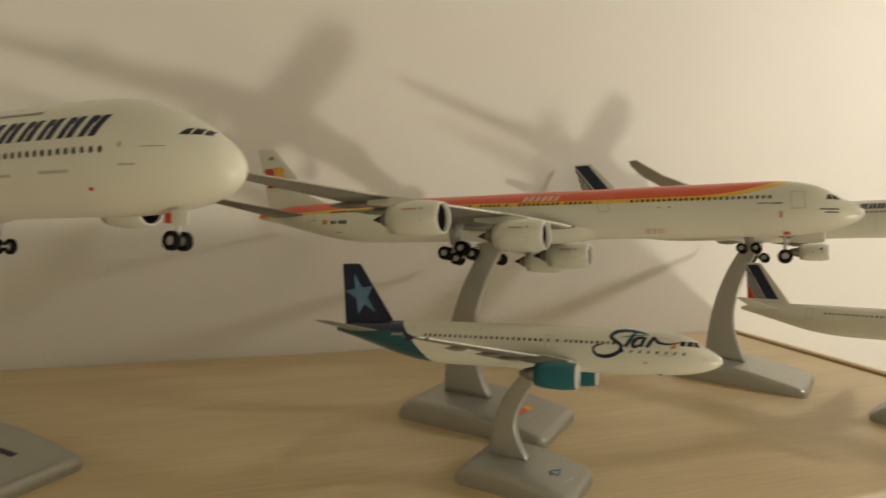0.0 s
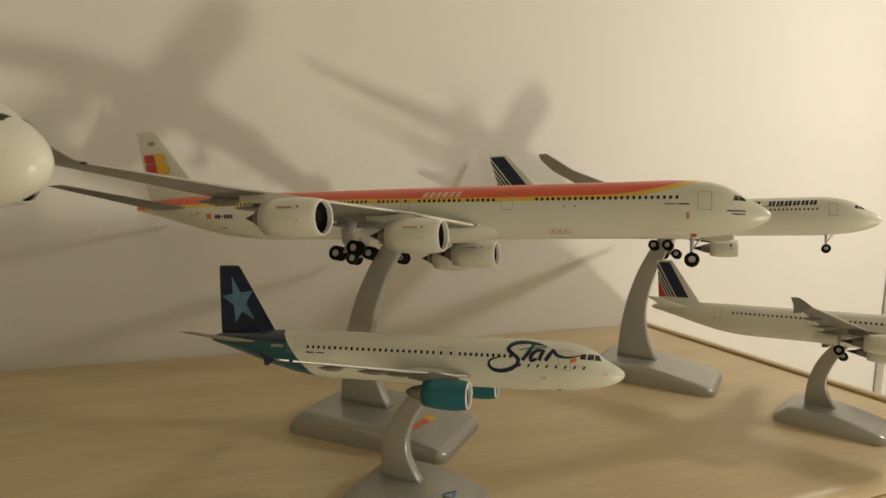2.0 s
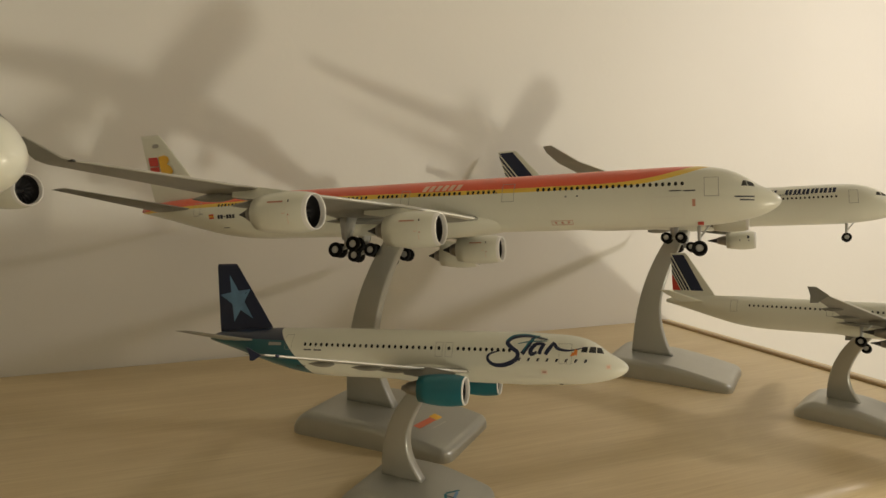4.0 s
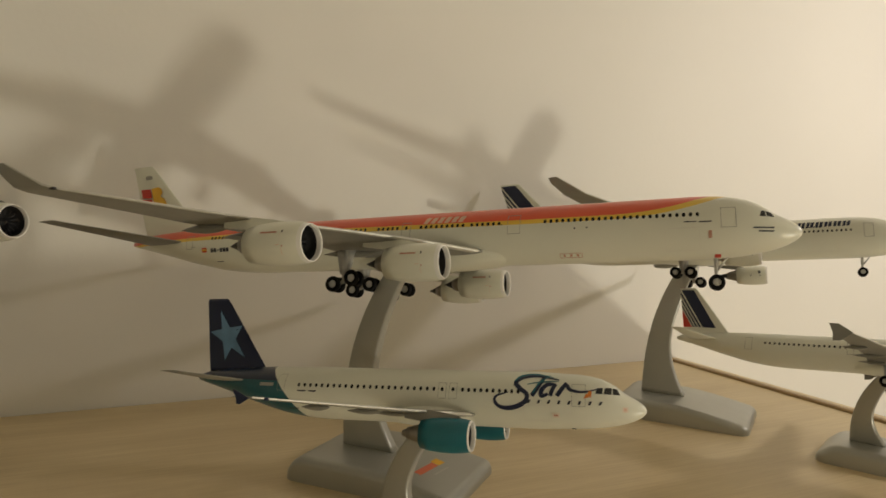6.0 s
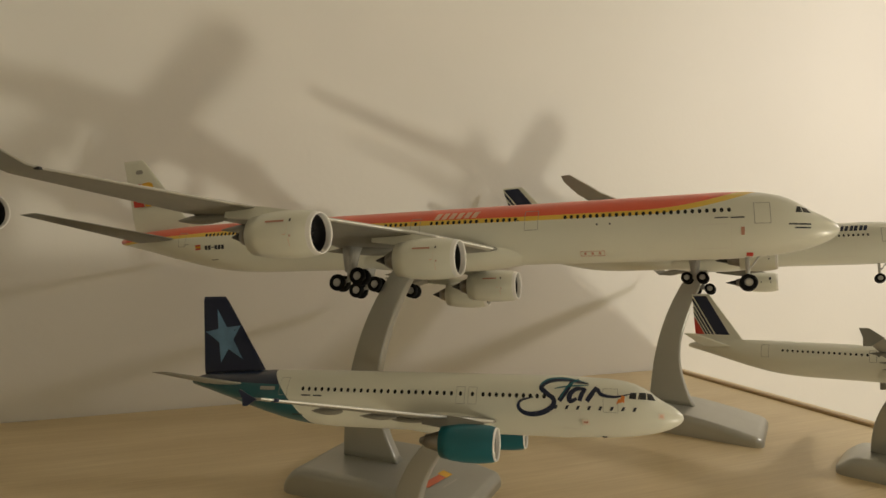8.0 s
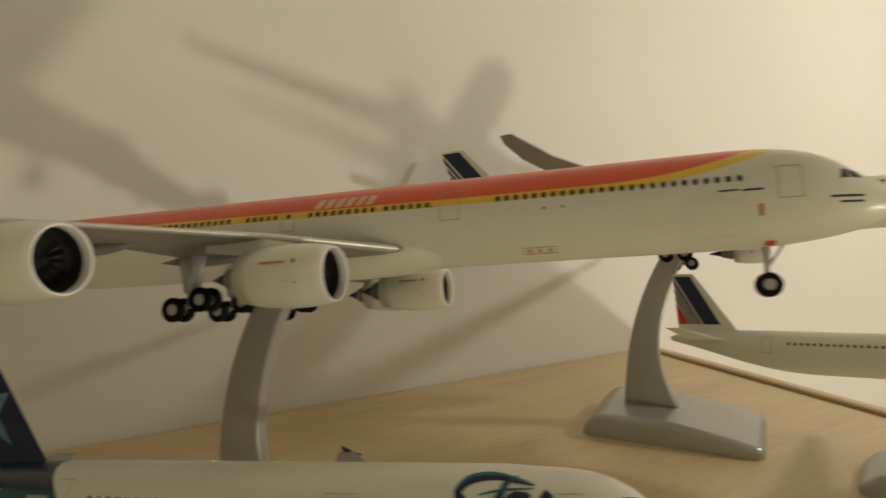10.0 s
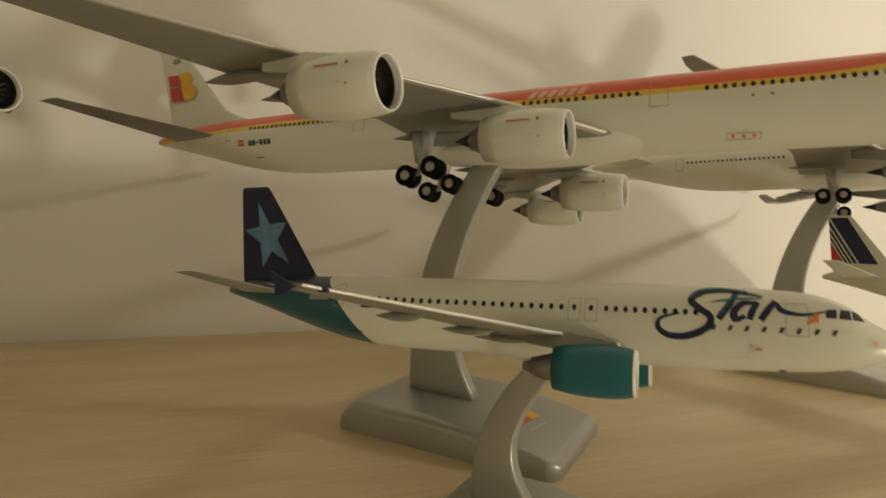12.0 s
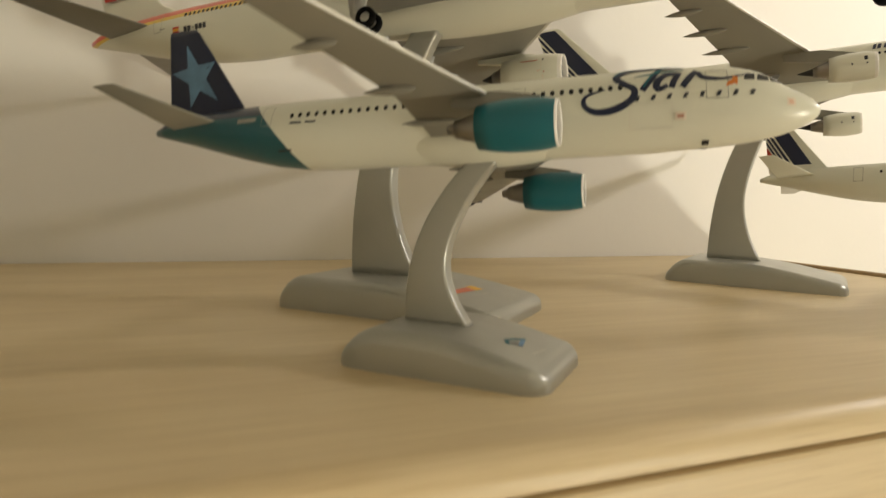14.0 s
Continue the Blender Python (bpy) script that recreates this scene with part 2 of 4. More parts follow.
part("plinth", board((START + 0.02, BACK + 0.01, FLOOR), (END - 0.02, -0.03, FLOOR + 0.05)), m_gap, sideboard, smooth=False)
part("end_band", board((END, BACK + 0.001, -0.024), (END + 0.006, 0.011, 0.0025)), m_wood_brown, sideboard, "brown edging strip", smooth=False)
part("end_rail", board((END + 0.006, BACK + 0.001, -0.03), (END + 0.016, 0.012, 0.001)), m_wood, sideboard, smooth=False)

# ---- low cabinet further along the wall ----
cabinet = thing("cabinet", "white framed low cabinet with a dark front", "cabinet", Matrix.Identity(4))
CS = 0.652
part("frame_post", board((CS, BACK + 0.001, FLOOR), (CS + 0.027, BACK + 0.012, 0.208)), m_trim, cabinet, smooth=False)
part("frame_post", board((CS + 0.62, BACK + 0.001, FLOOR), (CS + 0.647, BACK + 0.012, 0.208)), m_trim, cabinet, smooth=False)
part("frame_top", board((CS, BACK + 0.001, 0.2082), (CS + 0.647, BACK + 0.013, 0.235)), m_trim, cabinet, smooth=False)
part("rail", board((CS + 0.0272, BACK + 0.001, 0.187), (CS + 0.6198, BACK + 0.009, 0.2078)), m_olive, cabinet, smooth=False)
part("dark_panel", board((CS + 0.0272, BACK + 0.001, FLOOR), (CS + 0.6198, BACK + 0.007, 0.1868)), m_black, cabinet, smooth=False)


# ---- model airliners ----
def interp(x, table):
    xs, ys = zip(*table)
    return float(np.interp(x, xs, ys))


NOSE = [(0, -.69, -.71, .01), (.08, -.42, -.98, .29), (.25, -.22, -1.20, .52), (.6, .08, -1.47, .84), (1.1, .40, -1.74, 1.18), (1.8, .78, -2.01, 1.57),
        (2.3, 1.10, -2.16, 1.80), (2.9, 1.58, -2.30, 2.05), (3.5, 1.95, -2.42, 2.26), (4.3, 2.30, -2.54, 2.46), (5.3, 2.56, -2.66, 2.64), (6.6, 2.74, -2.76, 2.76), (8.5, 2.82, -2.82, 2.82)]
NOSE_BIG = [(0, -1.28, -1.32, .02), (.1, -.82, -1.80, .52), (.4, -.25, -2.30, .95), (.9, .32, -2.70, 1.42), (1.6, .90, -3.05, 1.84), (2.5, 1.50, -3.36, 2.24), (3.5, 2.08, -3.62, 2.58),
            (4.6, 2.64, -3.82, 2.87), (6.0, 3.22, -4.00, 3.14), (7.8, 3.80, -4.14, 3.38), (10, 4.10, -4.20, 3.55), (12.5, 4.20, -4.20, 3.57)]
TAIL = [(0, 1, -1, 1), (.15, 1, -.95, .985), (.3, .99, -.82, .95), (.45, .97, -.60, .87), (.6, .93, -.34, .75), (.75, .87, -.06, .58), (.88, .78, .16, .38), (.96, .68, .29, .22), (1, .56, .36, .10)]


class Plane:
    """One model airliner: real metres from the nose (x aft, y to the left, z up), k turns them into model metres."""

    def __init__(self, k, length, half_w, half_h, tail, nose=NOSE, unit=2.82):
        self.k, self.L, self.w, self.h, self.tail = k, length, half_w, half_h, tail
        f = half_w / unit
        self.nose = [(a * f, b * f, c * f, d * f) for a, b, c, d in nose] if nose is NOSE else nose

    def section(self, x):
        end = self.nose[-1][0]
        if x <= end:
            t, b, w = (interp(x, [(n[0], n[j]) for n in self.nose]) for j in (1, 2, 3))
        elif x >= self.L - self.tail:
            s = (x - self.L + self.tail) / self.tail
            t, b = (self.h * interp(s, [(n[0], n[j]) for n in TAIL]) for j in (1, 2))
            w = self.w * interp(s, [(n[0], n[3]) for n in TAIL])
        else:
            t, b, w = self.h, -self.h, self.w
        return (t + b) / 2, (t - b) / 2, w

    def p(self, x, y, z):
        return Vector((-x, y, z)) * self.k

    def skin(self, x, z, side=-1, out=0.02):
        zc, hh, w = self.section(x)
        q = max(-0.999, min(0.999, (z - zc) / hh))
        return self.p(x, side * (w * math.sqrt(1 - q * q) + out), z + out * q)

    def body(self, parent, mat, seg=56):
        xs = [n[0] for n in self.nose]
        fine = []
        for a, b in zip(xs, xs[1:]):
            fine += [a, (a + b) / 2]
        fine.append(xs[-1])
        a0, a1 = xs[-1], self.L - self.tail
        fine += [a0 + (a1 - a0) * i / 12 for i in range(1, 13)]
        fine += [a1 + self.tail * i / 16 for i in range(1, 17)]
        rings = []
        for x in fine:
            zc, hh, w = self.section(x)
            rings.append([self.p(x, w * math.cos(q), zc + hh * math.sin(q)) for q in (2 * math.pi * i / seg for i in range(seg))])
        return part("fuselage", loft(bmesh.new(), rings), mat, parent)

    def surface(self, name, parent, mat, rows, label="", up=False, side=1, n=11):
        """rows: (span, x of the leading edge, chord, height, thickness); up: a fin, whose span is its height."""
        rings = []
        for sp, xl, ch, zz, th in rows:
            ring = []
            for i in range(2 * n):
                lower = i >= n
                u = i / (n - 1) if not lower else 1 - (i - n + 0.5) / n
                u = 0.5 - 0.5 * math.cos(math.pi * u)
                hgt = th * ch * 2.6 * (0.30 * math.sqrt(max(u, 0)) - 0.13 * u - 0.17 * u * u) + 0.03 * (1 - u)
                hgt = max(hgt, 0.012)
                if lower:
                    hgt = -hgt * (0.8 if not up else 1)
                if up:
                    ring.append(self.p(xl + ch * u, hgt + zz, sp))
                else:
                    ring.append(self.p(xl + ch * u, side * sp, zz + hgt))
            rings.append(ring)
        return part(name, loft(bmesh.new(), rings), mat, parent, label)

    def along(self, rows, y):
        """Leading edge, chord and height of a wing at the span y."""
        return [interp(y, [(r[0], r[j]) for r in rows]) for j in (1, 2, 3)]

    def fairings(self, wing, rows, side, spots, mat, r):
        """Canoe fairings under the wing, running out past its trailing edge; spots: span and reach aft."""
        for y, out in spots:
            xl, ch, zz = self.along(rows, y)
            self.pod("flap_fairing", wing, xl + ch * .55, xl + ch + out, side * y, zz - r * .75, r, mat, r * .1)

    def leading_edge(self, wing, rows, side, mat, reach=.04):
        """The bare metal strip along the front of a wing, bright for its highlight too."""
        strips = []
        for sp, xl, ch, zz, th in rows:
            row = []
            for u in (reach, reach * .5, reach * .15, 0.0, -reach * .15, -reach * .5, -reach):
                q = abs(u)
                h = max(th * ch * 2.6 * (0.30 * math.sqrt(q) - 0.13 * q - 0.17 * q * q) + 0.03 * (1 - q), .012) + .012
                row.append(self.p(xl + ch * q - .014, side * sp, zz + (h if u >= 0 else -h * .8)))
            strips.append(row)
        bm = bmesh.new()
        vs = [[bm.verts.new(p) for p in row] for row in strips]
        for a, b in zip(vs, vs[1:]):
            for i in range(len(a) - 1):
                bm.faces.new((a[i], a[i + 1], b[i + 1], b[i]))
        part("leading_edge", bm, mat, wing, "bare metal leading edge")

    def decal(self, bm, pts, n=5, m=3, side=-1, out=0.02):
        """A patch of print on the skin: four corners (x, z), in order round it."""
        (x0, z0), (x1, z1), (x2, z2), (x3, z3) = pts
        grid = []
        for i in range(n + 1):
            u, row = i / n, []
            for j in range(m + 1):
                v = j / m
                x = (x0 * (1 - u) + x1 * u) * (1 - v) + (x3 * (1 - u) + x2 * u) * v
                z = (z0 * (1 - u) + z1 * u) * (1 - v) + (z3 * (1 - u) + z2 * u) * v
                row.append(bm.verts.new(self.skin(x, z, side, out)))
            grid.append(row)
        for a, b in zip(grid, grid[1:]):
            for j in range(m):
                bm.faces.new((a[j], b[j], b[j + 1], a[j + 1]))

    def stroke(self, bm, pts, side=-1, out=0.02):
        """A brush line on the skin: (x, z, width) along it, as one ribbon."""
        rows = []
        for i, (x, z, w) in enumerate(pts):
            (xa, za, _), (xb, zb, _) = pts[max(0, i - 1)], pts[min(len(pts) - 1, i + 1)]
            ln = math.hypot(xb - xa, zb - za) or 1
            nx, nz = -(zb - za) / ln / 2 * w, (xb - xa) / ln / 2 * w
            rows.append([bm.verts.new(self.skin(x + nx * f, z + nz * f, side, out)) for f in (-1, 0, 1)])
        for a, b in zip(rows, rows[1:]):
            for j in (0, 1):
                bm.faces.new((a[j], b[j], b[j + 1], a[j + 1]))

    def marks(self, name, parent, mat, patches, label="", both=True, n=5, m=3):
        for side in ((-1, 1) if both else (-1,)):
            for q in patches:
                bm = bmesh.new()
                self.decal(bm, q, n, m, side)
                part(name, bm, mat, parent, label)

    def rect(self, x, z, w, h, lean=0.0):
        return ((x - w / 2 + lean * h / 2, z - h / 2), (x + w / 2 + lean * h / 2, z - h / 2), (x + w / 2 - lean * h / 2, z + h / 2), (x - w / 2 - lean * h / 2, z + h / 2))

    def outline(self, name, parent, x, z, w, h, line=0.06, mat=None):
        e, hw, hh = line, w / 2, h / 2
        for side in (-1, 1):
            bm = bmesh.new()
            ring = [(-hw, -hh), (hw, -hh), (hw, hh), (-hw, hh)]
            rows = []
            for (xa, za), (xb, zb) in zip(ring, ring[1:] + ring[:1]):
                for i in range(4):
                    u = i / 4
                    px, pz = xa + (xb - xa) * u, za + (zb - za) * u
                    sx, sz = max(0, 1 - e / hw), max(0, 1 - e / hh)
                    rows.append((bm.verts.new(self.skin(x + px, z + pz, side)), bm.verts.new(self.skin(x + px * sx, z + pz * sz, side))))
            for (a, b), (c, d) in zip(rows, rows[1:] + rows[:1]):
                bm.faces.new((a, c, d, b))
            part(name, bm, mat or m_line, parent)

    def windows(self, parent, xs, z, size=0.3):
        bm = bmesh.new()
        ring = [Vector((size * 0.5 * math.cos(a), -0.025, size * 0.68 * math.sin(a))) * self.k for a in (2 * math.pi * i / 8 for i in range(8))]
        bm.faces.new([bm.verts.new(v) for v in ring])
        bm.faces.new([bm.verts.new(v + Vector((0, 0.03 * self.k, 0))) for v in ring])
        me = finish("window", bm, m_glass, False)
        for side in (-1, 1):
            for x in xs:
                zc, hh, w = self.section(x)
                ob = new("window", me)
                ob.parent = parent
                lean = math.asin(max(-1, min(1, (z - zc) / hh)))
                at = self.skin(x, z, side, 0.0)
                ob.matrix_local = Matrix.Translation(at) @ Matrix.Rotation(-lean if side < 0 else math.pi + lean, 4, "X")

    def cockpit(self, parent, panes):
        for q in panes:
            for side in (-1, 1):
                bm = bmesh.new()
                self.decal(bm, q, 4, 3, side, 0.015)
                part("cockpit_pane", bm, m_glass, parent)

    def engine(self, parent, x, y, z, r, ln, mat, core=1.0, label="", lip=1.0, cone=1.0):
        """x: the inlet's plane; r: the widest radius; ln: the cowl's length."""
        k = self.k
        eng = part("engine", spin(bmesh.new(), [(a * k, b * k) for a, b in
                   ((.07 * ln * lip, r * (.855 + .04 * lip)), (.14 * ln, r * .94), (.27 * ln, r * .985), (.42 * ln, r), (.6 * ln, r * .99), (.8 * ln, r * .93), (ln, r * .82), (ln * .995, r * .77), (ln * .8, r * .74))],
                   self.p(x, y, z)), mat, parent, label)
        part("inlet_lip", spin(bmesh.new(), [(a * k, b * k) for a, b in
             ((.072 * ln * lip, r * (.855 + .042 * lip)), (.035 * ln * lip, r * (.85 + .025 * lip)), (.010 * ln, r * .85), (0, r * .825), (.006 * ln, r * .80), (.03 * ln, r * .785), (.09 * ln, r * .775))], self.p(x, y, z)), m_chrome, eng, "polished inlet ring")
        part("inlet_duct", spin(bmesh.new(), [(a * k, b * k) for a, b in ((.09 * ln, r * .775), (.15 * ln, r * .76), (.28 * ln, r * .76), (.285 * ln, r * .2), (.20 * ln, r * .12), (.17 * ln, 0.001))], self.p(x, y, z)), m_fan, eng, "dark fan")
        bm = bmesh.new()
        for i in range(18):
            a = 2 * math.pi * i / 18
            c, s = math.cos(a), math.sin(a)
            c2, s2 = math.cos(a + .2), math.sin(a + .2)
            q = [(.255, .2, c, s), (.275, .2, c2, s2), (.275, .755, c2, s2), (.235, .755, c, s)]
            bm.faces.new([bm.verts.new(self.p(x + f * ln, y + r * g * cc, z + r * g * ss)) for f, g, cc, ss in q])
        part("fan", bm, m_fan, eng, smooth=False)
        part("exhaust_core", spin(bmesh.new(), [(a * k, b * k) for a, b in
             ((.8 * ln, r * .62), (ln, r * .58), (ln + .28 * r * core * 2, r * .45), (ln + .5 * r * core * 2, r * .34), (ln + .49 * r * core * 2, r * .29))], self.p(x, y, z)), m_steel, eng, "bare metal core")
        part("exhaust_cone", spin(bmesh.new(), [(a * k, b * k) for a, b in ((ln + .3 * r * core * 2, r * .29), (ln + .5 * r * core * 2, r * .28), (ln + (.5 + .5 * cone) * r * core * 2, r * (.03 if cone == 1 else .16)), (ln + (.5 + .5 * cone) * r * core * 2 - .02, .001))], self.p(x, y, z)), m_dark if cone == 1 else m_steel, eng)
        return eng

    def pylon(self, parent, x0, x1, y, z0, z1, mat, w=0.28):
        """From the cowl's top at x0 back to the wing at x1."""
        rings = []
        for u in (0, .25, .5, .75, 1):
            x = x0 + (x1 - x0) * u
            top = z0 + (z1 - z0) * min(1, u * 1.6 + .1)
            low = z0 - .55 + (z1 - z0 + .1) * max(0, u - .35)
            hw = w * (0.35 + 0.65 * math.sin(math.pi * min(1, .15 + u * .8)))
            rings.append([self.p(x, y - hw, low), self.p(x, y + hw, low), self.p(x, y + hw * .8, top), self.p(x, y - hw * .8, top)])
        return sharp(part("pylon", loft(bmesh.new(), rings), mat, parent))

    def pod(self, name, parent, x0, x1, y, z, r, mat, drop=0.0, flat=1.0):
        rings = []
        for i in range(21):
            u = i / 20
            rr = max(0.02, r * math.sin(math.pi * min(1, u ** 0.8)) ** 0.75) if 0 < i < 20 else 0.03
            rings.append([self.p(x0 + (x1 - x0) * u, y + rr * math.cos(a), z - drop * u + rr * flat * math.sin(a)) for a in (2 * math.pi * j / 24 for j in range(24))])
        return part(name, loft(bmesh.new(), rings), mat, parent)

    def wheel(self, parent, x, y, z, r, w):
        prof = [(-w / 2 * .6, r * .5), (-w / 2, r * .62), (-w / 2, r * .85), (-w / 2 * .7, r * .97), (0, r), (w / 2 * .7, r * .97), (w / 2, r * .85), (w / 2, r * .62), (w / 2 * .6, r * .5)]
        bm = bmesh.new()
        loft(bm, [[self.p(x + rr * math.cos(a), y + o, z + rr * math.sin(a)) for a in (2 * math.pi * j / 22 for j in range(22))] for o, rr in prof], cap=False)
        part("tyre", bm, m_tyre, parent)
        bm = bmesh.new()
        loft(bm, [[self.p(x + rr * math.cos(a), y + o, z + rr * math.sin(a)) for a in (2 * math.pi * j / 16 for j in range(16))]
                  for o, rr in ((-w * .36, r * .15), (-w * .36, r * .40), (-w * .25, r * .50), (w * .25, r * .50), (w * .36, r * .40), (w * .36, r * .15))])
        part("hub", bm, m_hub, parent)

    def rod(self, bm, a, b, r):
        a, b = self.p(*a), self.p(*b)
        q = (b - a).to_track_quat("Z", "Y").to_matrix()
        rings = [[c + q @ Vector((r * self.k * math.cos(t), r * self.k * math.sin(t), 0)) for t in (2 * math.pi * j / 10 for j in range(10))] for c in (a, b)]
        loft(bm, rings)

    def gear(self, parent, x, y, z_top, z, axles, r, w, gap, label="landing gear leg", tilt=0.0):
        """A leg with one wheel pair on each axle; axles: offsets aft of the leg; z: the axles' height."""
        bm = bmesh.new()
        self.rod(bm, (x, y, z_top), (x, y, z), .17 if len(axles) == 1 else .3)
        if len(axles) > 1:
            leg_plate = [[self.p(x + sx * w2, y + sy * .14, zz) for sx, sy in ((-1, -1), (1, -1), (1, 1), (-1, 1))] for zz, w2 in ((z_top + .1, .95), (z_top - .9, .8), (z + .75, .5))]
            loft(bm, leg_plate)
        self.rod(bm, (x - 1.1, y, z_top), (x, y, z + .9), .09)
        if len(axles) > 1:
            self.rod(bm, (x + axles[0], y, z - tilt * axles[0]), (x + axles[-1], y, z - tilt * axles[-1]), .16)
        for a in axles:
            self.rod(bm, (x + a, y - gap, z - tilt * a), (x + a, y + gap, z - tilt * a), .1)
        leg = part("landing_gear", bm, m_hub, parent, label)
        for a in axles:
            for s in (-1, 1):
                self.wheel(leg, x + a, y + s * gap, z - tilt * a, r, w)
        return leg


def placed(x, y, z, yaw, pitch, roll):
    """The pose of a model: its nose's axis point, heading, nose-up and right-side-up angles."""
    return Matrix.Translation((x, y, z)) @ Matrix.Rotation(radians(yaw), 4, "Z") @ Matrix.Rotation(-radians(pitch), 4, "Y") @ Matrix.Rotation(radians(-roll), 4, "X")


GROUP = "model airliners on the sideboard"

# ---- four-engined white airliner with red and yellow stripes ----
def stripes_airliner(m):
    pl = Plane(1 / 200, 75.36, 2.82, 2.82, 21.0)
    t = thing("model_airliner", "long white four-engined model airliner with red and yellow stripes", "model airplane", m, GROUP)
    body = pl.body(t, m_striped)
    pl.pod("belly_fairing", t, 22.0, 47.5, 0, -1.75, 2.95, m_white, 0, .52)
    for s in (-1, 1):
        rows = [(0, 25.5, 17.5, -1.75, .13), (2.8, 27.6, 14.2, -1.68, .12), (9.4, 32.2, 10.4, -1.36, .105), (20, 40.5, 6.8, -1.18, .1), (30.3, 48.7, 3.4, -.65, .1), (31.0, 49.5, 2.9, -.45, .09),
                (31.5, 50.8, 2.2, .25, .08), (31.9, 52.4, 1.2, 1.05, .08)]
        wing = pl.surface("wing", t, m_wing, rows, "grey wing with an upturned tip", side=s)
        pl.leading_edge(wing, rows[1:], s, m_edge)
        pl.fairings(wing, rows, s, ((5.6, 1.0), (12.0, 2.0), (15.4, 2.2), (19.0, 1.8)), m_wing, .42)
        pl.surface("tailplane", t, m_wing, [(0, 63.8, 7.6, .75, .1), (1.5, 64.9, 6.6, .85, .1), (12.6, 73.6, 2.5, 1.95, .09)], "grey tailplane", side=s)
        part("nav_light", soft_box(tuple(pl.p(49.35, s * 30.5 - .15, -.72)), tuple(pl.p(48.85, s * 30.5 + .15, -.56)), .0002), m_dark, wing)
        for y, x, z, lx, lz in ((9.4, 28.4, -3.6, 34.0, -1.25), (19.9, 34.9, -3.32, 40.8, -1.1)):
            e = pl.engine(t, x, s * y, z, 1.72, 5.5, m_white, .62, label="white engine with a polished inlet ring")
            pl.pylon(e, x + 2.0, lx + 2.5, s * y, z + 1.6, lz, m_white)
            for dx, dz, w, h, mat in ((2.85, .62, 1.5, .15, m_vent), (1.6, .66, .13, .22, m_dark), (1.5, -.45, .12, .12, m_vent), (1.95, -.35, .3, .04, m_pink), (1.75, .1, .03, .9, m_blush), (1.62, -.85, .03, .6, m_pink)):
                bm = bmesh.new()
                q = math.asin(dz / 1.72)
                rr = 1.735
                a = Vector((0, -rr * math.cos(q), rr * math.sin(q)))
                up = Vector((0, math.sin(q), math.cos(q))) * h / 2
                bm.faces.new([bm.verts.new(pl.p(x + dx + sx * w / 2, s * y + a.y + sz * up.y, z + a.z + sz * up.z)) for sx, sz in ((-1, -1), (1, -1), (1, 1), (-1, 1))])
                part("engine_mark", bm, mat, e)
    fin = pl.surface("fin", t, m_white, [(1.6, 60.3, 12.8, 0, .05), (2.7, 62.6, 11.0, 0, .07), (3.3, 64.4, 9.5, 0, .085), (4.1, 66.2, 8.0, 0, .09), (11.2, 73.2, 3.5, 0, .09), (11.6, 73.8, 3.1, 0, .06)], "white fin with a red and yellow emblem", up=True)
    for pts, mat in ((((73.0, 7.25), (74.55, 7.25), (75.0, 8.45), (73.4, 8.45)), m_red), (((72.3, 5.5), (73.95, 5.5), (74.5, 7.1), (72.95, 7.1)), m_red),
                     (((72.15, 5.55), (72.75, 7.1), (73.25, 8.5), (72.2, 8.65), (71.55, 8.4), (71.3, 7.9), (71.55, 7.4), (70.85, 7.05), (70.4, 6.4), (70.65, 5.75), (71.4, 5.5)), m_yellow),
                     (((73.3, 9.95), (73.5, 9.75), (74.3, 9.75), (74.5, 9.95), (74.4, 10.25), (73.6, 10.3)), m_line)):
        bm = bmesh.new()
        for s in (-1, 1):
            bm.faces.new([bm.verts.new(pl.p(x, s * (.40 - (z - 3) * .027), z)) for x, z in pts])
        part("fin_emblem", bm, mat, fin)
    xs = []
    for a, b, c in ((8.09, 21.2, 25), (25.66, 28.42, 6), (29.34, 33.83, 9), (36.47, 38.64, 5), (40.2, 47.4, 14), (50.65, 60.5, 20)):
        xs += [a + (b - a) * i / (c - 1) for i in range(c)]
    xs += [35.46, 49.5]
    for x in xs:
        pl.windows(t, [x], .66 + .0085 * x if x < 50 else 1.05, .30)
    pl.cockpit(t, [((2.15, .40), (2.72, .42), (2.85, .92), (2.4, .82)), ((2.80, .42), (3.3, .40), (3.15, .92), (2.92, .94))])
    for x, z, w, h in ((5.7, .38, 1.2, 1.75), (24.2, .72, 1.25, 1.85), (35.46, .72, 1.0, 1.6), (48.35, .72, 1.15, 1.6), (64.0, .7, 1.1, 1.6)):
        pl.outline("door_outline", t, x, z, w, h, .045)
    pl.outline("hatch_outline", t, 9.35, -1.3, 2.8, 1.85, .04, m_faint)
    pl.marks("hatch_hinge", t, m_faint, [pl.rect(8.4 + i * .32, -.42, .2, .1) for i in range(7)])
    pl.marks("emblem_print", t, m_pink, [pl.rect(29.55 + i * .74, 1.62, .5, .66, .45) for i in range(6)], "pale slanting block")
    pl.marks("code_print", t, m_print, [pl.rect(60.35 - i * .46 - o, -.36, .36, h) for i, o, h in ((0, 0, .46), (1, 0, .46), (2, 0, .1), (3, 0, .46), (4, 0, .46), (5, 0, .46))])
    pl.marks("flag_print", t, m_red, [pl.rect(61.55, -.09, .8, .17), pl.rect(61.55, -.45, .8, .17)])
    pl.marks("flag_print", t, m_yellow, [pl.rect(61.55, -.27, .8, .17)])
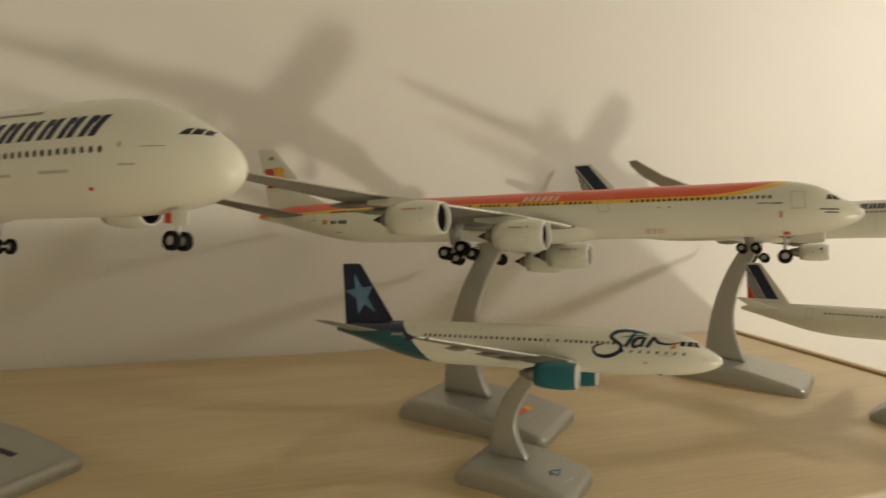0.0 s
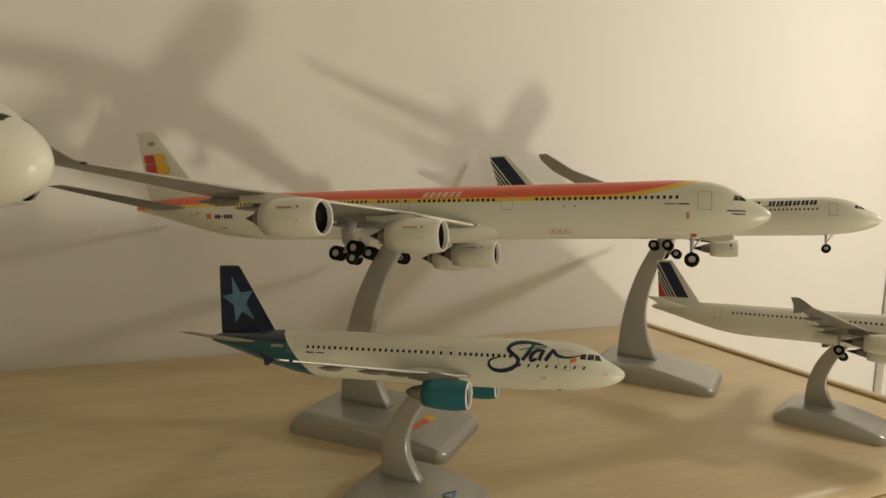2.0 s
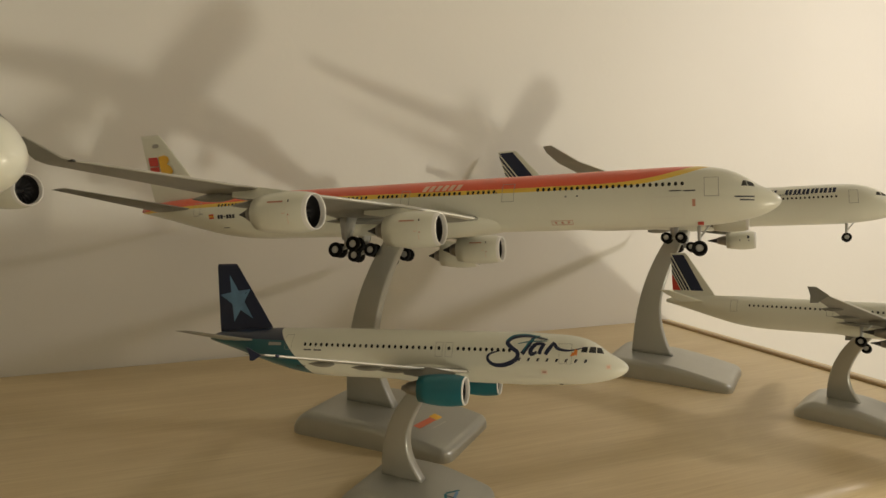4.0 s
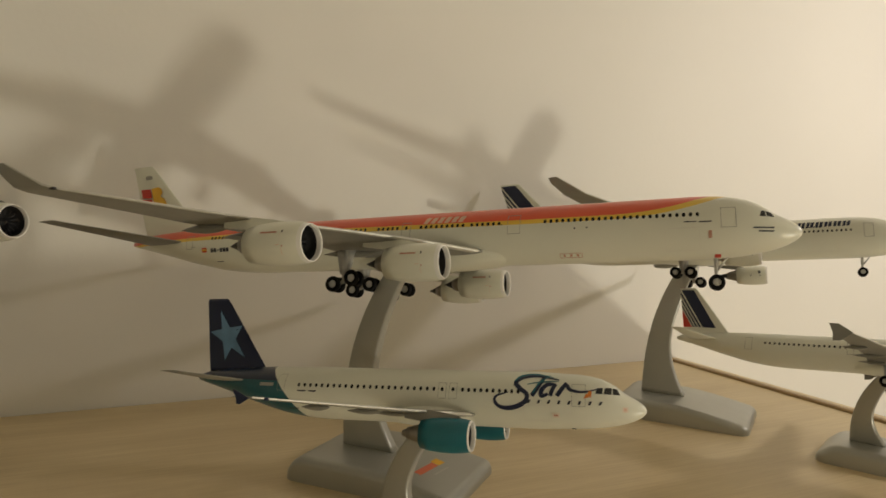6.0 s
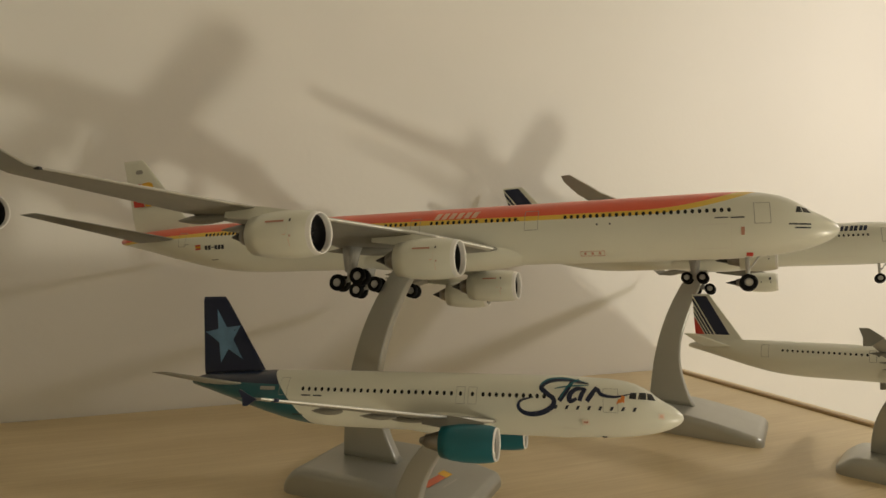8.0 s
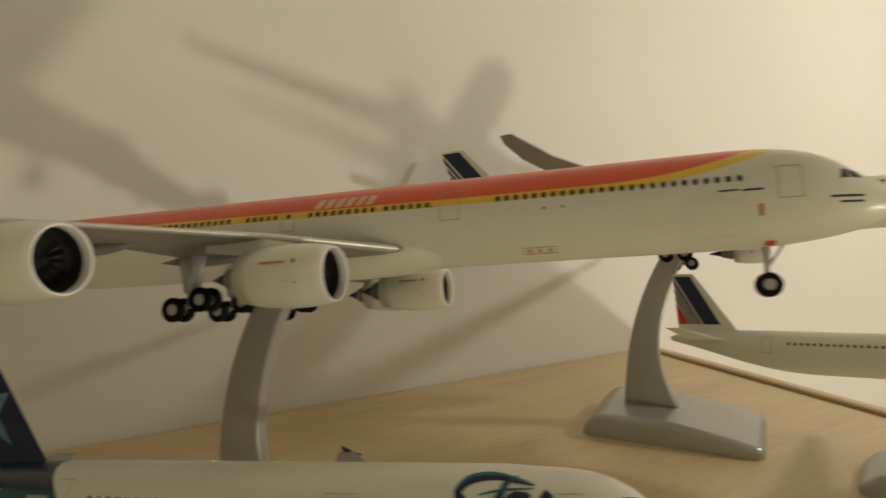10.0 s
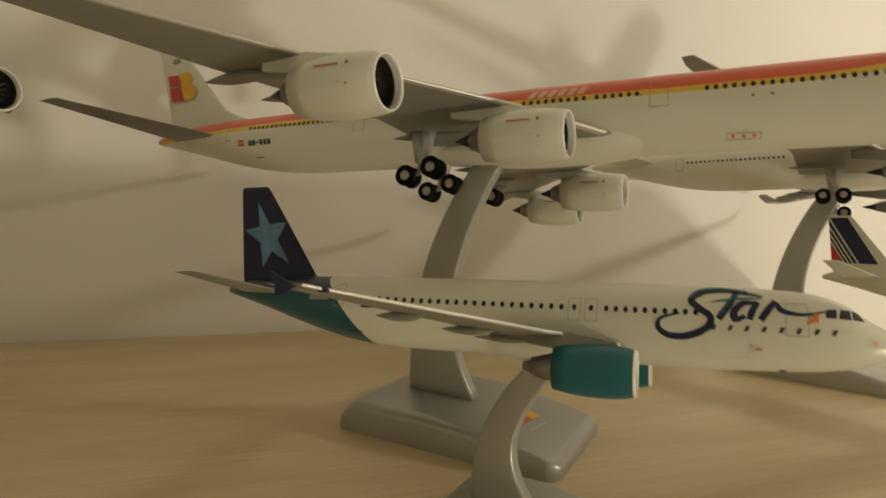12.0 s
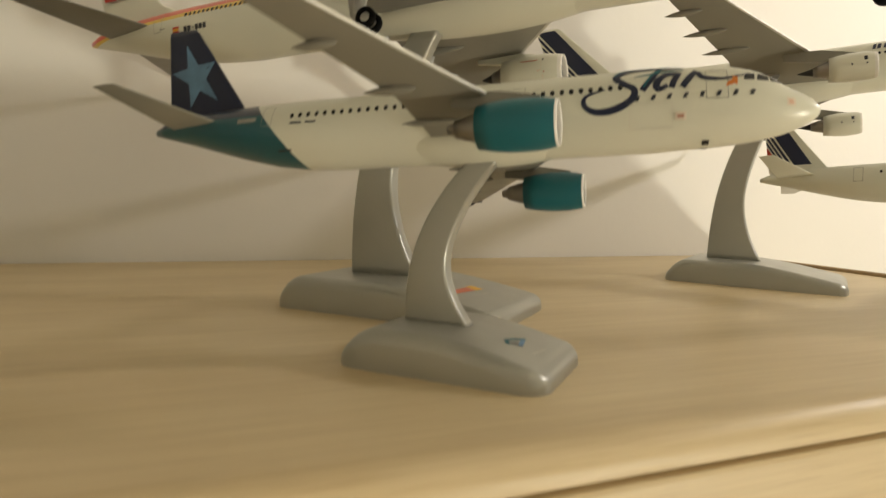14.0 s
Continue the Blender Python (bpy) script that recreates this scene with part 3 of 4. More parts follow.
    pl.marks("name_print", t, m_print, [pl.rect(8.7, .10, 1.0, .09), pl.rect(7.5, .06, 1.0, .11), pl.rect(3.05, -.56, 1.6, .12), pl.rect(2.85, -.84, 1.15, .11), pl.rect(63.3, .12, .7, .05), pl.rect(59.5, -1.6, 1.0, .06)])
    pl.marks("sensor_print", t, m_print, [pl.rect(18.48, .04, .15, .15), pl.rect(17.39, .04, .15, .15), pl.rect(25.4, .75, .12, .12)])
    pl.marks("vent_print", t, m_vent, [pl.rect(19.0 + i * .62, -2.27, .2, .17) for i in (-1, 0, 1)])
    pl.outline("vent_outline", t, 19.0, -2.27, 2.05, .36, .035, m_vent)
    pl.marks("hatch_print", t, m_vent, [pl.rect(7.15, -1.0, .26, .6)])
    pl.gear(t, 6.75, 0, -2.4, -4.85, [0], .68, .42, .42)
    for y, x, z in ((-6.0, 40.35, -4.72), (6.0, 40.35, -4.72), (0, 41.65, -4.72)):
        pl.gear(t, x, y, -1.6, z, [-1.02, 1.02], .78, .5, .5, tilt=.28)
    pl.marks("gear_tag", t, m_red, [pl.rect(6.6, -2.62, .5, .2)])
    return t


# ---- small twin jet with a teal tail ----
def teal_airliner(m):
    k = 1.03 / 200
    pl = Plane(k, 37.57, 1.975, 2.07, 13.0)
    t = thing("model_airliner", "small white twin-engined model airliner with teal tail and teal engines", "model airplane", m, GROUP)
    pl.body(t, m_dipped)
    pl.pod("belly_fairing", t, 10.2, 22.8, 0, -1.15, 2.05, m_white, 0, .56)
    for s in (-1, 1):
        rows = [(0, 11.2, 7.6, -1.2, .13), (1.95, 12.2, 6.1, -1.15, .125), (6.4, 14.6, 3.9, -.86, .11), (16.4, 20.35, 1.65, -.08, .1), (17.05, 20.75, 1.4, -.02, .08)]
        wing = pl.surface("wing", t, m_wing_pale, rows, "pale grey wing with a bare metal front edge", side=s)
        pl.leading_edge(wing, rows[1:], s, m_edge)
        pl.fairings(wing, rows, s, ((3.9, .7), (7.3, .8), (11.3, .7)), m_wing_pale, .22)
        part("wingtip_fence", loft(bmesh.new(), [[pl.p(x, s * (17.05 + o), z) for x, z in ((20.95, -.06), (21.35, .12), (21.95, .40), (22.0, .32), (21.75, -.05), (21.7, -.38), (21.5, -.40))] for o in (0, .09)]), m_navy, wing, "dark blue wingtip fence", smooth=False)
        part("nav_light", soft_box(tuple(pl.p(20.55, s * 16.35 - .11, -.18)), tuple(pl.p(20.2, s * 16.35 + .11, 0.0)), .0002), m_navy, wing)
        pl.surface("tailplane", t, m_wing_pale, [(0, 31.3, 4.3, .75, .1), (1.0, 31.9, 3.8, .8, .1), (6.22, 35.1, 1.5, 1.4, .09)], "pale grey tailplane", side=s)
        e = pl.engine(t, 11.15, s * 5.7, -2.38, 1.17, 3.55, m_teal, .9, "teal engine with a metal inlet ring", lip=.45, cone=.35)
        pl.pylon(e, 12.0, 16.0, s * 5.75, -1.15, -.75, m_wing_pale, .2)
    fin = pl.surface("fin", t, m_navy, [(1.2, 30.2, 6.3, 0, .06), (1.9, 31.0, 5.7, 0, .09), (7.6, 35.2, 2.35, 0, .09), (7.9, 35.5, 2.0, 0, .06)], "dark blue fin with a pale blue star", up=True)
    bm = bmesh.new()
    for s in (-1, 1):
        pts = []
        for i in range(10):
            a = math.pi / 2 + math.pi * i / 5 + .12
            r = 2.35 if i % 2 == 0 else .95
            pts.append((35.0 - r * math.cos(a) * .78 + (r * math.sin(a)) * .36, 4.5 + r * math.sin(a)))
        def on_fin(x, z):
            u = (z - 1.9) / 5.7
            x0, ch = 31.0 + 4.2 * u, 5.7 - 3.35 * u
            f = max(.02, min(.98, (x - x0) / ch))
            return pl.p(x0 + f * ch, s * (.09 * ch * 2.6 * (.30 * math.sqrt(f) - .13 * f - .17 * f * f) + .03 * (1 - f) + .03), z)

        c = bm.verts.new(on_fin(34.95, 4.5))
        vs = [bm.verts.new(on_fin(x, z)) for x, z in pts]
        for i in range(10):
            bm.faces.new((c, vs[i], vs[(i + 1) % 10]))
    part("star_emblem", bm, m_sky, fin, "pale blue star")
    xs = [8.81 + .461 * i for i in range(10)] + [13.71, 14.55] + [15.2 + .52 * i for i in range(23)]
    pl.windows(t, xs, .60, .24)
    pl.cockpit(t, [((1.75, .52), (2.25, .56), (2.25, .98), (1.95, .92)), ((2.32, .56), (2.85, .58), (2.75, 1.0), (2.32, 1.0)), ((2.95, .58), (3.4, .6), (3.3, .98), (2.9, 1.0))])
    for x, z, w, h in ((4.55, .45, .95, 1.5), (13.71, .5, .62, 1.15), (14.55, .5, .62, 1.15), (28.3, .75, .7, 1.3)):
        pl.outline("door_outline", t, x, z, w, h, .026, m_line)
    pl.outline("hatch_outline", t, 7.45, -.85, 1.95, 1.1, .035, m_faint)
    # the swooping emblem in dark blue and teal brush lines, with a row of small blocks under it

    def brush(name, mat, label, lines, out):
        for side in (-1, 1):
            bm = bmesh.new()
            for pts in lines:
                fine = []
                for i in range(len(pts) - 1):
                    p0, p1, p2, p3 = (pts[max(0, min(len(pts) - 1, i + o))] for o in (-1, 0, 1, 2))
                    for u in (0, .25, .5, .75):
                        fine.append(tuple(.5 * (2 * b + (c - a) * u + (2 * a - 5 * b + 4 * c - d) * u * u + (3 * b - a - 3 * c + d) * u ** 3) for a, b, c, d in zip(p0, p1, p2, p3)))
                fine.append(pts[-1])
                pl.stroke(bm, [((1280 - x) / 47, .66 + (232 - y) / 40, w / 42) for x, y, w in fine], side, out)
                part(name, bm, mat, t, label)
                bm = bmesh.new()
            bm.free()

    brush("swoosh_emblem", m_navy, "dark blue swooping emblem", [
        [(1002, 200, 2), (930, 190, 8), (880, 194, 12), (856, 210, 14), (872, 226, 13), (896, 242, 13), (888, 263, 14), (850, 279, 14), (810, 280, 12), (787, 266, 10), (792, 248, 7), (832, 237, 3)],
        [(952, 192, 9), (934, 218, 13), (912, 245, 13)], [(986, 213, 8), (962, 214, 11), (944, 230, 14), (946, 245, 12), (966, 238, 8)],
        [(992, 211, 9), (980, 228, 12), (974, 244, 11)], [(1026, 207, 9), (1010, 226, 13), (996, 244, 12)], [(1010, 222, 6), (1026, 213, 11), (1040, 226, 10), (1080, 231, 6), (1132, 221, 2)]], .02)
    brush("swoosh_emblem", m_teal, "teal brush line", [[(1000, 197, 1), (930, 186, 4), (876, 190, 5), (852, 206, 4)], [(970, 188, 3), (936, 209, 5), (916, 238, 3)], [(896, 214, 2), (940, 207, 4), (1000, 204, 2)]], .035)
    pl.marks("name_print", t, m_print, [pl.rect(8.03 - i * .71, -.06, .17, .25, .45) for i in range(8)])
    pl.marks("flame_print", t, m_orange, [((3.95, .5), (3.7, .3), (3.65, .75), (3.85, .8)), ((4.2, .25), (3.85, .35), (3.8, .6), (4.05, .55))])
    pl.marks("vent_halo", t, m_blush, [pl.rect(6.13, -.96, .5, .34), pl.rect(1.42, -.44, .4, .36)], "pale pink patch")
    pl.marks("vent_print", t, m_vent, [pl.rect(6.13, -.96, .3, .13)])
    pl.marks("vent_print", t, m_pink, [pl.rect(1.42, -.44, .2, .2)])
    pl.marks("name_print", t, m_print, [pl.rect(26.35, .14, .75, .1), pl.rect(25.4, .14, .7, .1)])
    pl.marks("code_print", t, m_line, [pl.rect(29.7, .57, 1.3, .26)])
    pl.marks("sensor_print", t, m_dark, [pl.rect(5.0, -1.88, .3, .1), pl.rect(27.2, -1.25, .9, .08)])
    return t


# ---- twin jets with a banded fin ----
def banded_fin(pl, t, rows, top, base_z, xr):
    fin = pl.surface("fin", t, m_white, rows, "white fin with slanting blue and red bands", up=True)
    r0, r1 = rows[1], rows[2]
    c = r0[2]

    def edge(z):
        u = (z - r0[0]) / (r1[0] - r0[0])
        return r0[1] + (r1[1] - r0[1]) * u, r0[2] + (r1[2] - r0[2]) * u

    for a, b, mat in ((.20, .49, m_navy), (.525, .575, m_navy), (.605, .645, m_navy), (.675, .71, m_navy), (.735, .94, m_red)):
        for s in (-1, 1):
            bm = bmesh.new()
            rows_v = []
            for i in range(15):
                z = base_z + (top - base_z) * i / 14
                x0, ch = edge(z)
                u = (z - base_z) / (top - base_z)
                lo, hi = (min(f * c - .11 * c * u, ch * .995) for f in (a, b))
                if hi - lo < .02:
                    break
                row = []
                for w in range(7):
                    x = lo + (hi - lo) * w / 6
                    f = x / ch
                    th = .09 * ch * 2.6 * (.30 * math.sqrt(f) - .13 * f - .17 * f * f) + .03 * (1 - f) + .035
                    row.append(bm.verts.new(pl.p(x0 + x, s * max(th, .045), z)))
                rows_v.append(row)
            for p, q in zip(rows_v, rows_v[1:]):
                for w in range(6):
                    bm.faces.new((p[w], p[w + 1], q[w + 1], q[w]))
            part("fin_band", bm, mat, fin, "dark blue slanting band" if mat is m_navy else "red slanting band")
    return fin


def wide_twin(m):
    pl = Plane(.985 / 200, 58.82, 2.82, 2.82, 19.0)
    t = thing("model_airliner", "white wide-body twin-engined model airliner with blue and red fin bands", "model airplane", m, GROUP)
    pl.body(t, m_white)
    pl.pod("belly_fairing", t, 17.5, 37.0, 0, -1.75, 2.95, m_white, 0, .52)
    for s in (-1, 1):
        rows = [(0, 18.2, 14.5, -1.75, .13), (2.8, 20.2, 12.0, -1.6, .12), (9.4, 24.5, 8.0, -.9, .105), (20, 30.9, 5.0, .3, .1), (28.6, 36.0, 2.7, 1.25, .1), (29.3, 36.6, 2.4, 1.55, .09),
                (29.8, 38.0, 1.9, 2.4, .08), (30.1, 39.1, 1.1, 3.1, .08)]
        wing = pl.surface("wing", t, m_wing_pale, rows, "pale grey wing with an upturned tip", side=s)
        pl.leading_edge(wing, rows[1:], s, m_edge)
        pl.fairings(wing, rows, s, ((5.6, .8), (12.2, 1.6), (16.4, 1.7), (20.6, 1.5)), m_wing_pale, .34)
        pl.surface("tailplane", t, m_white, [(0, 47.8, 7.3, .75, .1), (1.5, 48.9, 6.3, .85, .1), (9.7, 55.0, 2.5, 1.7, .09)], "white tailplane", side=s)
        e = pl.engine(t, 18.4, s * 9.4, -3.5, 1.52, 4.35, m_white, .95, "white engine with a polished inlet ring")
        pl.pylon(e, 19.9, 27.0, s * 9.4, -2.1, -1.05, m_wing_pale)
        bm = bmesh.new()
        for a, dz, w, h in ((1.1, .3, .3, .42), (1.0, -.25, .12, .2), (2.3, -.2, .12, .26)):
            bm.faces.new([bm.verts.new(pl.p(18.4 + a + sx * w / 2, s * 9.4 - 1.54, -3.5 + dz + sz * h / 2)) for sx, sz in ((-1, -1), (1, -1), (1, 1), (-1, 1))])
        part("engine_mark", bm, m_print, e)
    banded_fin(pl, t, [(1.6, 45.5, 11.0, 0, .07), (2.8, 47.3, 9.3, 0, .09), (11.9, 56.2, 3.7, 0, .09), (12.2, 56.6, 3.3, 0, .06)], 11.9, 3.5, 0)
    xs = [8.0 + .53 * i for i in range(24)] + [22.4 + .53 * i for i in range(18)] + [33.9 + .53 * i for i in range(22)]
    pl.windows(t, xs, .55, .26)
    pl.cockpit(t, [((2.15, .55), (2.75, .62), (2.85, 1.15), (2.35, 1.0)), ((2.85, .62), (3.4, .66), (3.35, 1.15), (2.95, 1.15))])
    pl.marks("name_block", t, m_navy, [pl.rect(8.4 + i * 1.05 + o, 1.55, q, .78, .25) for i in range(6) for o, q in ((-.22, .36), (.26, .34))] + [pl.rect(15.6 + i * 1.05 + o, 1.55, q, .78, .25) for i in range(3) for o, q in ((-.2, .34), (.25, .3))], "dark blue slanting block")
    pl.marks("name_print", t, m_print, [pl.rect(11.4 + i * .42, 1.12, .3, .12) for i in range(9)])
    for x, z, w, h in ((6.0, .5, 1.1, 1.9), (21.4, .5, 1.1, 1.9), (46.1, .35, 1.0, 1.7)):
        pl.outline("door_outline", t, x, z, w, h)
    pl.outline("hatch_outline", t, 10.9, -1.15, 3.0, 1.9, .04, m_faint)
    pl.gear(t, 6.75, 0, -2.4, -4.75, [0], .60, .38, .40)
    for y in (-5.3, 5.3):
        pl.gear(t, 28.6, y, -1.6, -5.05, [-1.0, 1.0], .78, .5, .68)
    return t


def narrow_twin(m):
    pl = Plane(1 / 200, 44.5, 1.975, 2.07, 13.5)
    t = thing("model_airliner", "white narrow-body twin-engined model airliner with blue and red fin bands", "model airplane", m, GROUP)
    pl.body(t, m_white)
    pl.pod("belly_fairing", t, 14.4, 27.5, 0, -1.15, 2.05, m_white, 0, .56)
    for s in (-1, 1):
        rows = [(0, 15.2, 7.8, -1.15, .13), (1.95, 16.1, 6.4, -1.1, .125), (6.4, 18.0, 4.4, -.8, .11), (16.4, 22.4, 1.8, -.15, .1), (17.0, 22.7, 1.5, -.1, .08)]
        wing = pl.surface("wing", t, m_wing, rows, "grey wing", side=s)
        pl.leading_edge(wing, rows[1:], s, m_edge)
        pl.fairings(wing, rows, s, ((3.9, .8), (7.3, .9), (11.3, .8)), m_wing, .22)
        part("wingtip_fence", loft(bmesh.new(), [[pl.p(x, s * (17.0 + o), z) for x, z in ((22.6, -.1), (23.8, .75), (24.6, .75), (24.3, -.15), (24.3, -.95), (23.6, -.9))] for o in (0, .09)]), m_wing, wing, smooth=False)
        pl.surface("tailplane", t, m_white, [(0, 38.2, 4.3, .75, .1), (1.0, 38.8, 3.8, .8, .1), (6.22, 42.0, 1.5, 1.4, .09)], "white tailplane", side=s)
        e = pl.engine(t, 15.0, s * 5.75, -2.2, 1.14, 3.3, m_white, 1.0, "white engine with a metal inlet ring")
        pl.pylon(e, 16.0, 20.0, s * 5.75, -1.15, -.75, m_wing, .2)
    banded_fin(pl, t, [(1.2, 37.0, 6.4, 0, .06), (1.9, 37.9, 5.8, 0, .09), (7.6, 42.1, 2.35, 0, .09), (7.9, 42.4, 2.15, 0, .06)], 7.6, 2.5, 0)
    xs = [7.4 + .53 * i for i in range(14)] + [16.2 + .53 * i for i in range(9)] + [22.6 + .53 * i for i in range(3)] + [24.7 + .53 * i for i in range(17)]
    pl.windows(t, xs, .62, .25)
    pl.cockpit(t, [((1.75, .52), (2.25, .56), (2.25, .98), (1.95, .92)), ((2.32, .56), (2.85, .58), (2.75, 1.0), (2.32, 1.0))])
    for x, z, w, h in ((4.9, .45, .85, 1.75), (15.2, .5, .75, 1.6), (24.2, .5, .7, 1.4), (35.1, .5, .85, 1.55)):
        pl.outline("door_outline", t, x, z, w, h, .04, m_faint if x < 6 else m_line)
    pl.marks("name_block", t, m_navy, [pl.rect(6.9 + i * .85 + o, 1.32, .27, .58, .25) for i in range(6) for o in (-.17, .18)] + [pl.rect(12.8 + i * .85 + o, 1.32, .27, .58, .25) for i in range(3) for o in (-.17, .18)], "dark blue slanting block")
    pl.gear(t, 5.2, 0, -1.6, -3.2, [0], .42, .26, .28)
    for y in (-3.8, 3.8):
        pl.gear(t, 20.8, y, -1.0, -3.15, [0], .58, .4, .42)
    return t


# ---- double-deck airliner ----
def double_decker(m):
    pl = Plane(1 / 200, 72.73, 3.57, 4.2, 24.0, NOSE_BIG)
    t = thing("model_airliner", "large white double-deck four-engined model airliner on a silver stand", "model airplane", m, GROUP)
    pl.body(t, m_white, 64)
    pl.pod("belly_fairing", t, 19.0, 47.0, 0, -2.6, 4.2, m_white, 0, .52)
    for s in (-1, 1):
        rows = [(0, 21.0, 21.0, -2.4, .13), (3.6, 23.2, 18.0, -2.2, .12), (14.9, 31.6, 10.6, .7, .105), (25.7, 39.2, 6.6, 2.9, .1), (39.0, 48.6, 3.6, 4.6, .1), (39.8, 49.4, 3.0, 4.7, .08)]
        wing = pl.surface("wing", t, m_wing, rows, "grey wing", side=s)
        pl.leading_edge(wing, rows[1:], s, m_edge)
        pl.fairings(wing, rows, s, ((7.6, 1.2), (12.0, 1.4), (18.2, 1.4), (22.6, 1.4), (29.6, 1.3)), m_wing, .55)
        part("wingtip_fence", loft(bmesh.new(), [[pl.p(x, s * (39.8 + o), z) for x, z in ((49.5, 4.7), (51.6, 6.1), (52.8, 6.1), (52.4, 4.6), (52.2, 3.4), (51.2, 3.4))] for o in (0, .14)]), m_wing, wing, smooth=False)
        pl.surface("tailplane", t, m_wing, [(0, 57.0, 11.0, 1.6, .1), (2.5, 58.6, 9.6, 1.8, .1), (15.2, 68.0, 4.0, 3.4, .09)], "grey tailplane", side=s)
        for y, x, z, lz in ((14.9, 23.6, -1.2, .5), (25.7, 31.0, 1.5, 2.6)):
            e = pl.engine(t, x, s * y, z - .6, 2.0, 5.6, m_white, label="white engine with a polished inlet ring")
            pl.pylon(e, x + 2.0, x + 9.5, s * y, z + 1.2, lz, m_white)
            pl_mark = bmesh.new()
            for f in (-1, 1):
                pl_mark.faces.new([pl_mark.verts.new(pl.p(x + 1.2 + sx * .15, s * y + f * 2.0, z - .3 + sz * .2)) for sx, sz in ((-1, -1), (1, -1), (1, 1), (-1, 1))])
            part("engine_mark", pl_mark, m_red, e)
    pl.surface("fin", t, m_white, [(2.8, 54.5, 15.0, 0, .07), (4.4, 57.2, 12.5, 0, .09), (17.0, 69.0, 5.2, 0, .09), (17.4, 69.6, 4.2, 0, .06)], "white fin", up=True)
    pl.windows(t, [8.7 + .75 * i for i in range(17)] + [25.6 + .75 * i for i in range(40)], -.13, .36)
    pl.windows(t, [25.4 + .72 * i for i in range(30)], 2.6, .26)
    pl.cockpit(t, [((1.75, .76), (2.12, .78), (2.25, 1.24), (1.95, 1.12)), ((2.22, .78), (2.72, .76), (2.75, 1.26), (2.34, 1.26)), ((2.82, .76), (3.42, .74), (3.15, 1.2), (2.85, 1.26))])
    for x, z, w, h in ((7.4, .0, 1.1, 2.2), (22.6, .0, 1.1, 2.2)):
        pl.outline("door_outline", t, x, z, w, h, .04, m_faint)
    pl.marks("sill_print", t, m_line, [pl.rect(4.8, -.06, 1.65, .06)])
    pl.marks("sill_print", t, m_shade, [pl.rect(6.68, -1.17, 1.4, .14), pl.rect(13.1, -1.42, 2.9, .22), pl.rect(18.6, -1.5, 2.4, .2)])
    pl.marks("door_window", t, m_shade, [pl.rect(7.18, .12, .3, .36)])
    pl.outline("hatch_outline", t, 17.0, -3.1, 3.4, 1.4, .04, m_faint)
    blocks = []
    for i in range(6):
        x = 9.55 + i * 2.0
        blocks += [pl.rect(x - .38, 1.52, .62, 1.5, .55), pl.rect(x + .48, 1.52, .58, 1.5, .55), pl.rect(x + .02, 1.95, .5, .4, .55)]
    pl.marks("name_block", t, m_navy, blocks, "dark blue slanting block", n=4, m=6)
    pl.marks("small_print", t, m_line, [pl.rect(15.7 + i * .42, 2.98, .28, .24, .3) for i in range(11)])
    pl.marks("flag_print", t, m_red, [pl.rect(10.13, -2.6, .42, .2)])
    pl.gear(t, 5.3, 0, -3.6, -5.95, [0], .68, .55, .55)
    part("gear_door", soft_box((-5.05 / 200, -.9 / 200, -5.0 / 200), (-3.6 / 200, -.78 / 200, -3.9 / 200), .0003), m_white, t)
    part("gear_tag", soft_box((-6.1 / 200, -.5 / 200, -4.75 / 200), (-5.45 / 200, .5 / 200, -4.1 / 200), .0003), m_red, t)
    for y, x in ((-6.2, 33.5), (6.2, 33.5), (-2.6, 37.0), (2.6, 37.0)):
        pl.gear(t, x, y, -3.0, -6.0, [-1.6, 0, 1.6] if abs(y) < 4 else [-.9, .9], .75, .5, .75)
    return t


